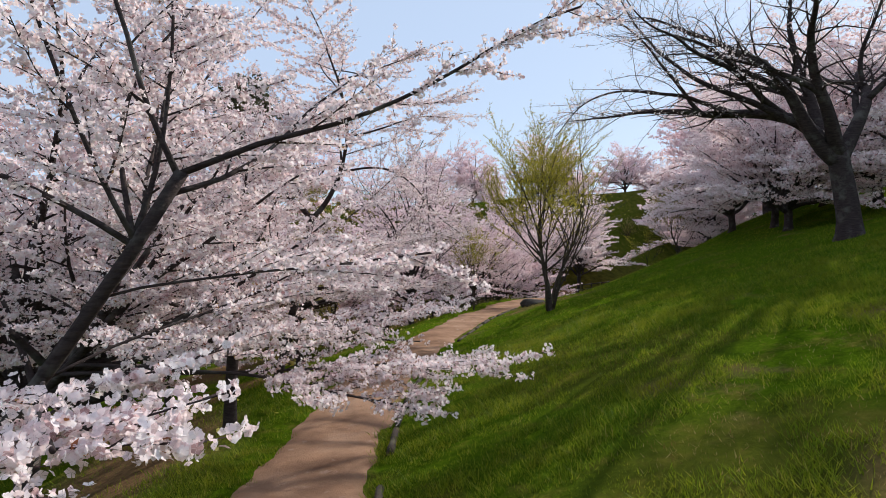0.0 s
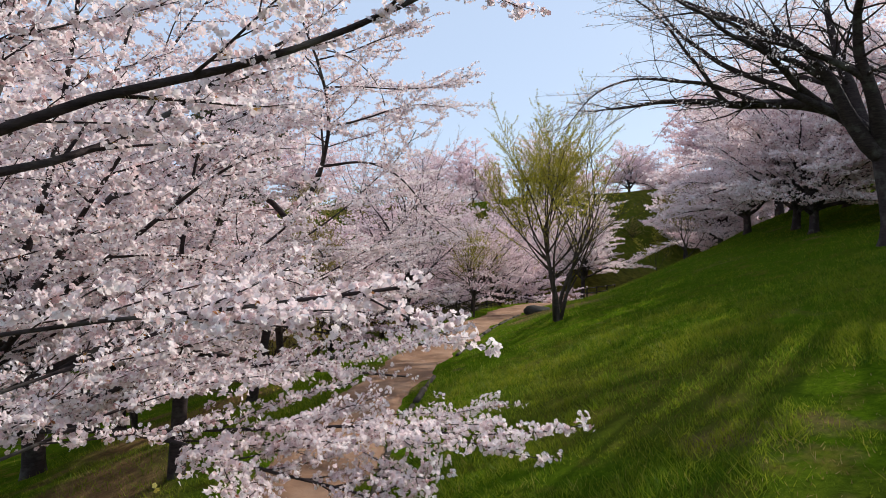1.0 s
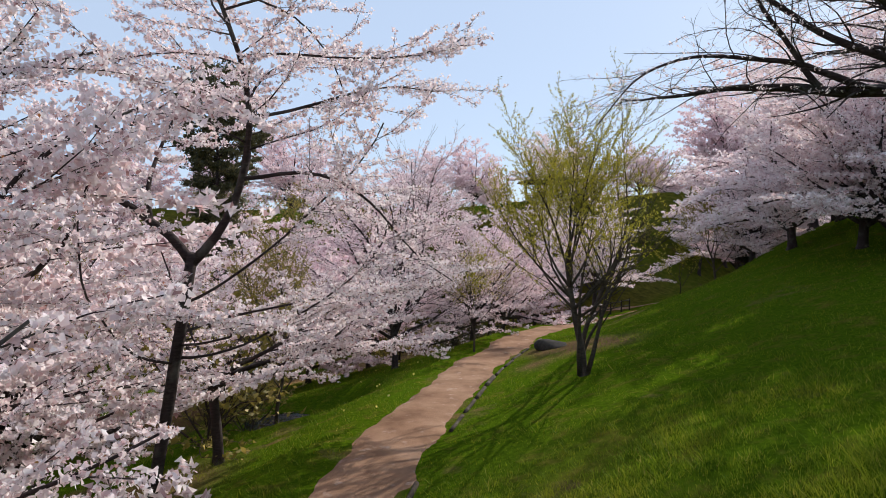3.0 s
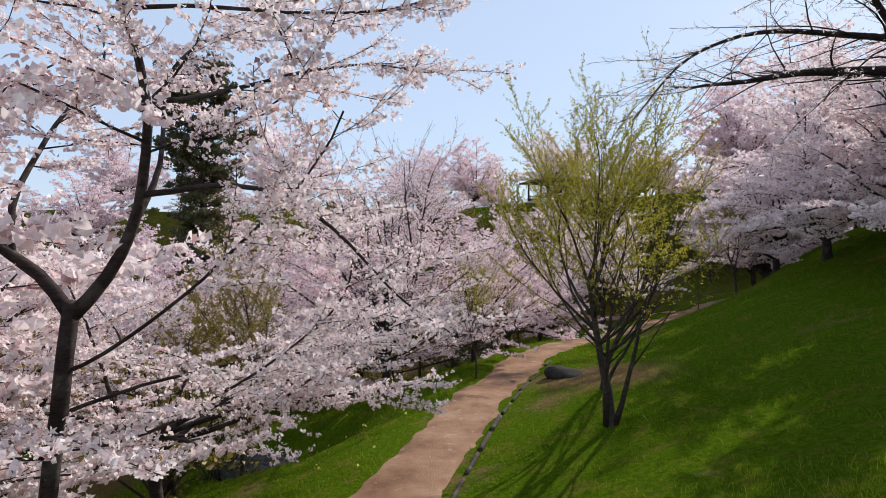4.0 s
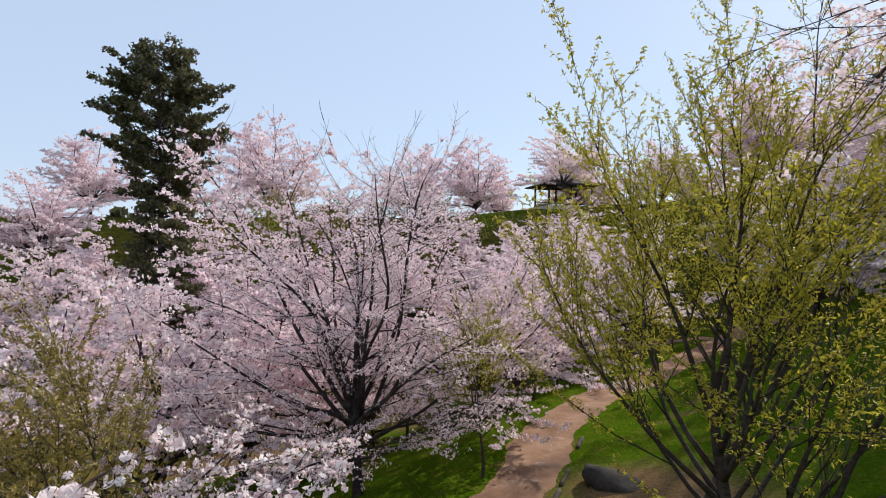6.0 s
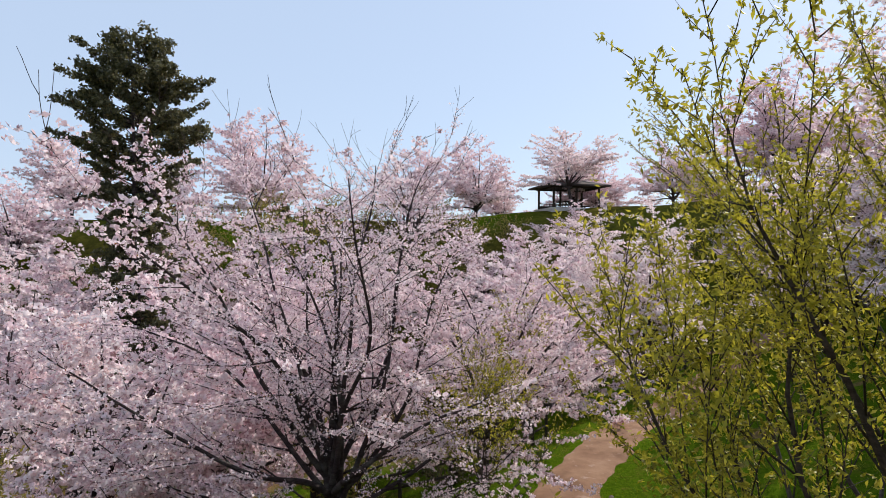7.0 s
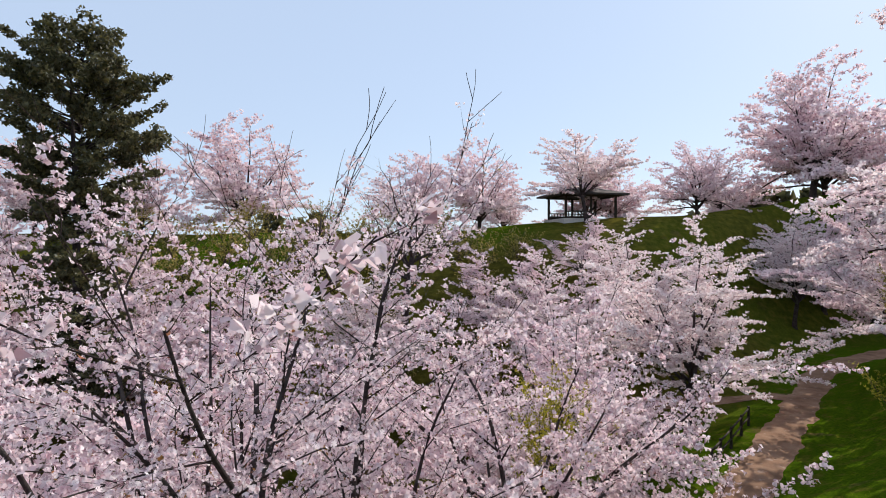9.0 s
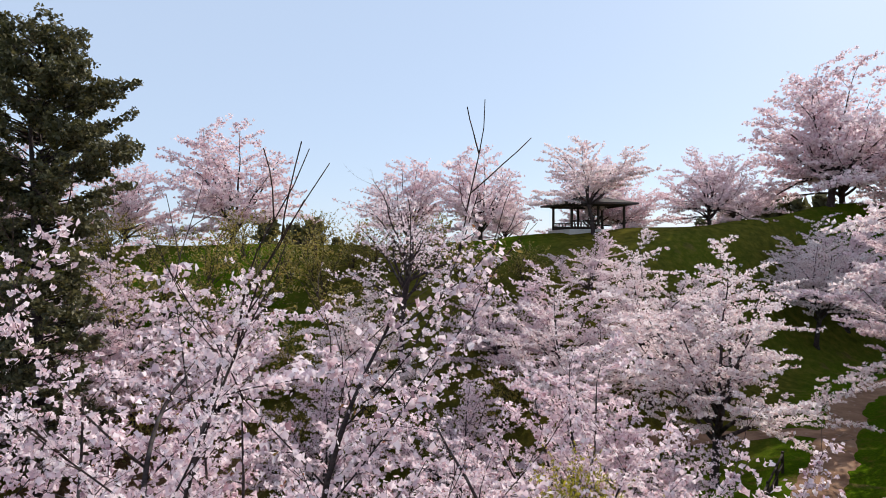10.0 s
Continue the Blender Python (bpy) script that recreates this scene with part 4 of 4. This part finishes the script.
def gazebo(x, y, turn):
    top = thing("gazebo", None, None, None, "dark wooden open-sided gazebo on the hilltop", "gazebo")
    top.matrix_basis = place_at(x, y, turn)
    part("floor_slab", boxes(((-3.1, -2.6, -0.5), (3.1, 2.6, 0.12))), CONCRETE, top, "pale concrete floor slab")
    for px in (-2.7, 0.0, 2.7):
        for py in (-2.2, 2.2):
            part("post", boxes(((px - 0.1, py - 0.1, 0.12), (px + 0.1, py + 0.1, 2.5))), WOOD, top)
    for py in (-2.2, 2.2):
        part("beam", boxes(((-3.0, py - 0.09, 2.35), (3.0, py + 0.09, 2.58))), WOOD, top)
    for px in (-2.7, 2.7):
        part("beam", boxes(((px - 0.09, -2.1, 2.36), (px + 0.09, 2.1, 2.57))), WOOD, top)
    for py in (-2.2, 2.2):
        for a, b2 in ((-2.6, -0.1), (0.1, 2.6)):
            if py < 0 and a > 0:
                continue
            rail = part("railing", boxes(((a, py - 0.04, 0.78), (b2, py + 0.04, 0.88)), ((a, py - 0.03, 0.3), (b2, py + 0.03, 0.38))), WOOD, top)
            for k in range(7):
                u = a + (b2 - a) * (k + 0.5) / 7
                part("baluster", boxes(((u - 0.03, py - 0.025, 0.38), (u + 0.03, py + 0.025, 0.78)), bevel=0), WOOD, rail)
    part("seat_wall", boxes(((-2.7, 1.6, 0.12), (2.6, 2.05, 0.52))), WOOD, top)
    bm = bmesh.new()
    e = [bm.verts.new(p) for p in ((-3.7, -3.2, 2.5), (3.7, -3.2, 2.5), (3.7, 3.2, 2.5), (-3.7, 3.2, 2.5))]
    e2 = [bm.verts.new((v.co.x, v.co.y, 2.66)) for v in e]
    r = [bm.verts.new((-1.0, 0, 3.5)), bm.verts.new((1.0, 0, 3.5))]
    bm.faces.new(e[::-1])
    for k in range(4):
        bm.faces.new((e[k], e[(k + 1) % 4], e2[(k + 1) % 4], e2[k]))
    bm.faces.new((e2[0], e2[1], r[1], r[0]))
    bm.faces.new((e2[1], e2[2], r[1]))
    bm.faces.new((e2[2], e2[3], r[0], r[1]))
    bm.faces.new((e2[3], e2[0], r[0]))
    part("roof", bm, THATCH, top)


gazebo(15.0, 86.0, 12)


# ---- fence along the path ----
def fence(ends, step, label, tall=1.0):
    top = thing("fence", None, None, None, label, "fence", "fences")
    line = curve_points(ends, step)
    base = np.array([[x, y, up(x, y)] for x, y in line])
    for k, p in enumerate(base):
        bm = bmesh.new()
        bmesh.ops.create_cone(bm, cap_ends=True, segments=9, radius1=0.065, radius2=0.058, depth=tall + 0.3, matrix=Matrix.Translation((p[0], p[1], p[2] + tall / 2 - 0.15)))
        post = part("post", bm, WOOD, top)
        if k:
            q = base[k - 1]
            for h in (tall * 0.88, tall * 0.45):
                a, b2 = q + [0, 0, h], p + [0, 0, h]
                thing("rail", tubes([(np.stack([a, (a + b2) / 2, b2]), np.full(3, 0.042))], 7), WOOD, top)


fence([(11.0, 48.2), (13.1, 50.9), (15.6, 54.2)], 1.5, "low dark wooden post-and-rail fence at the path bend", 0.95)
fence([(-2.0, 38.2), (0.9, 37.4), (2.9, 39.0), (4.6, 41.8)], 1.7, "dark wooden rail fence above the valley", 1.0)


# ---- low things by the path ----
def dark_lump(x, y, size, seed, label):
    bm = bmesh.new()
    bmesh.ops.create_icosphere(bm, subdivisions=3, radius=1.0)
    for v in bm.verts:
        k = 1 + 0.25 * noise.noise(v.co * 1.5 + Vector((seed, 0, 0))) + 0.1 * noise.noise(v.co * 4)
        v.co = Vector((v.co.x * size[0], v.co.y * size[1], v.co.z * size[2])) * k
    me = bpy.data.meshes.new("dark_lump")
    bm.to_mesh(me)
    bm.free()
    ob = thing("stump", smooth_shade(me), ROCK, None, label, "stump")
    ob.matrix_basis = place_at(x, y, seed * 40)


# low flattened lump in a dark material at the edge of the path
dark_lump(4.8, 30.5, (1.1, 0.45, 0.30), 3, "low dark lump lying beside the path")


WORN = ((3.9, 7.8, 1.2), (5.5, 9.3, 1.3), (3.2, 6.8, 1.2), (4.6, 6.2, 1.0), (6.4, 5.6, 1.6), (9, 8, 1.5), (4.2, 4.8, 0.9), (5.0, 8.6, 0.9), (7.6, 3.6, 1.3), (10.4, 5.2, 1.4), (5.2, 29.8, 2.2), (3.4, 27.0, 1.2), (11.8, 12.5, 1.2))


def scatter(name, count, seed, x0, x1, y0, y1, make, mat, label, bank=99.0, worn=0, fall=1.7):
    """Loose growth over a stretch of meadow, thinning with y by the power fall, off the path and in uneven tufts."""
    rng = np.random.RandomState(seed)
    x = rng.uniform(x0, x1, count)
    y = y0 + (y1 - y0) * rng.uniform(0, 1, count) ** fall
    s = beside(x, y)
    clump = waves(x, y, 0.16, seed + 5) + 0.8 * waves(x, y, 0.6, seed + 6)
    keep = (np.abs(s) > 0.9 + 0.14 * rng.uniform(-1, 1, count)) & (clump + rng.normal(0, 0.8, count) > -0.6)
    keep &= s < bank
    edge = np.minimum(np.minimum(x - x0, x1 - x), np.minimum(y - y0, y1 - y))
    keep &= smooth(0, 4, edge + 1.2 * waves(x, y, 1.5, 8)) > rng.uniform(size=count)
    if worn:
        hole = np.zeros(count)
        for bx, by, br in WORN:
            hole = np.maximum(hole, 1 - smooth(0.3, 1.1, np.hypot(x - bx, y - by) / br + 0.3 * waves(x, y, 0.5, 9)))
        keep &= (hole * 1.05 < rng.uniform(0.1, 1.0, count)) if worn > 0 else (hole > rng.uniform(0.2, 1.1, count))
    x, y, clump = x[keep], y[keep], clump[keep]
    z = height(x, y)
    thing(name, make(rng, np.stack([x, y, z], 1), clump), mat, None, label, "grass", "", "stuff")


def blades(rng, p, clump, grown=1.0):
    """Grass blades leaning outwards from their tufts."""
    n = len(p)
    tall = grown * np.clip((0.072 + 0.032 * clump) * rng.uniform(0.5, 1.5, n), 0.03, 0.18)
    a = rng.uniform(0, 6.28, n)
    w = np.stack([np.cos(a), np.sin(a), np.zeros(n)], 1) * rng.uniform(0.004, 0.009, n)[:, None]
    lean = np.stack([rng.normal(0, 0.6, n) - 0.25, rng.normal(0, 0.6, n), np.ones(n)], 1) * tall[:, None]
    v = np.stack([p - w - [0, 0, 0.01], p + w - [0, 0, 0.01], p + lean], 1).reshape(-1, 3)
    return mesh_of("blades", v, np.arange(3 * n).reshape(-1, 3))


def stubble(rng, p, clump):
    return blades(rng, p, clump, 0.55)


scatter("grass", 400000, 71, -5, 15, 1.5, 19, blades, BLADE, "lush fresh green spring grass in tufts", worn=1, fall=1.25)
scatter("meadow_grass", 150000, 74, -14, 24, 8, 46, blades, BLADE, "fresh green spring grass further along the slope", worn=1, fall=1.2)
scatter("dry_grass", 80000, 73, -2, 16, 1, 36, stubble, STRAW, "patches of dry straw-coloured old grass", worn=-1)


def stars(rng, p, clump):
    p = p + np.stack([np.zeros(len(p)), np.zeros(len(p)), rng.uniform(0.12, 0.25, len(p))], 1)
    return flowers(rng, p, 0.085, np.array([0, 0, 1.2]))


scatter("wildflower", 260, 72, -5, 3, 8, 40, stars, YELLOW, "pale yellow spring flowers in the grass", bank=-1.2)


# ---- half-buried logs along the upper edge of the path ----
edging = thing("path_edging", None, None, None, "weathered half-buried logs edging the footpath", "edging")
erng = np.random.RandomState(81)
inner = fine_line[(fine_line[:, 1] > 5) & (fine_line[:, 1] < 36)]
inner_side = side[(fine_line[:, 1] > 5) & (fine_line[:, 1] < 36)]
for k in range(0, len(inner) - 6, 6):
    if erng.uniform() < 0.25:
        continue
    run_pts = inner[k:k + 6] + inner_side[k:k + 6] * (1.10 + erng.uniform(-0.05, 0.05))
    pz = height(run_pts[:, 0], run_pts[:, 1]) + 0.035 + erng.uniform(-0.015, 0.02)
    thing("log", tubes([(np.column_stack([run_pts, pz]), np.full(6, erng.uniform(0.05, 0.075)))], 8), PALE_BARK, edging)
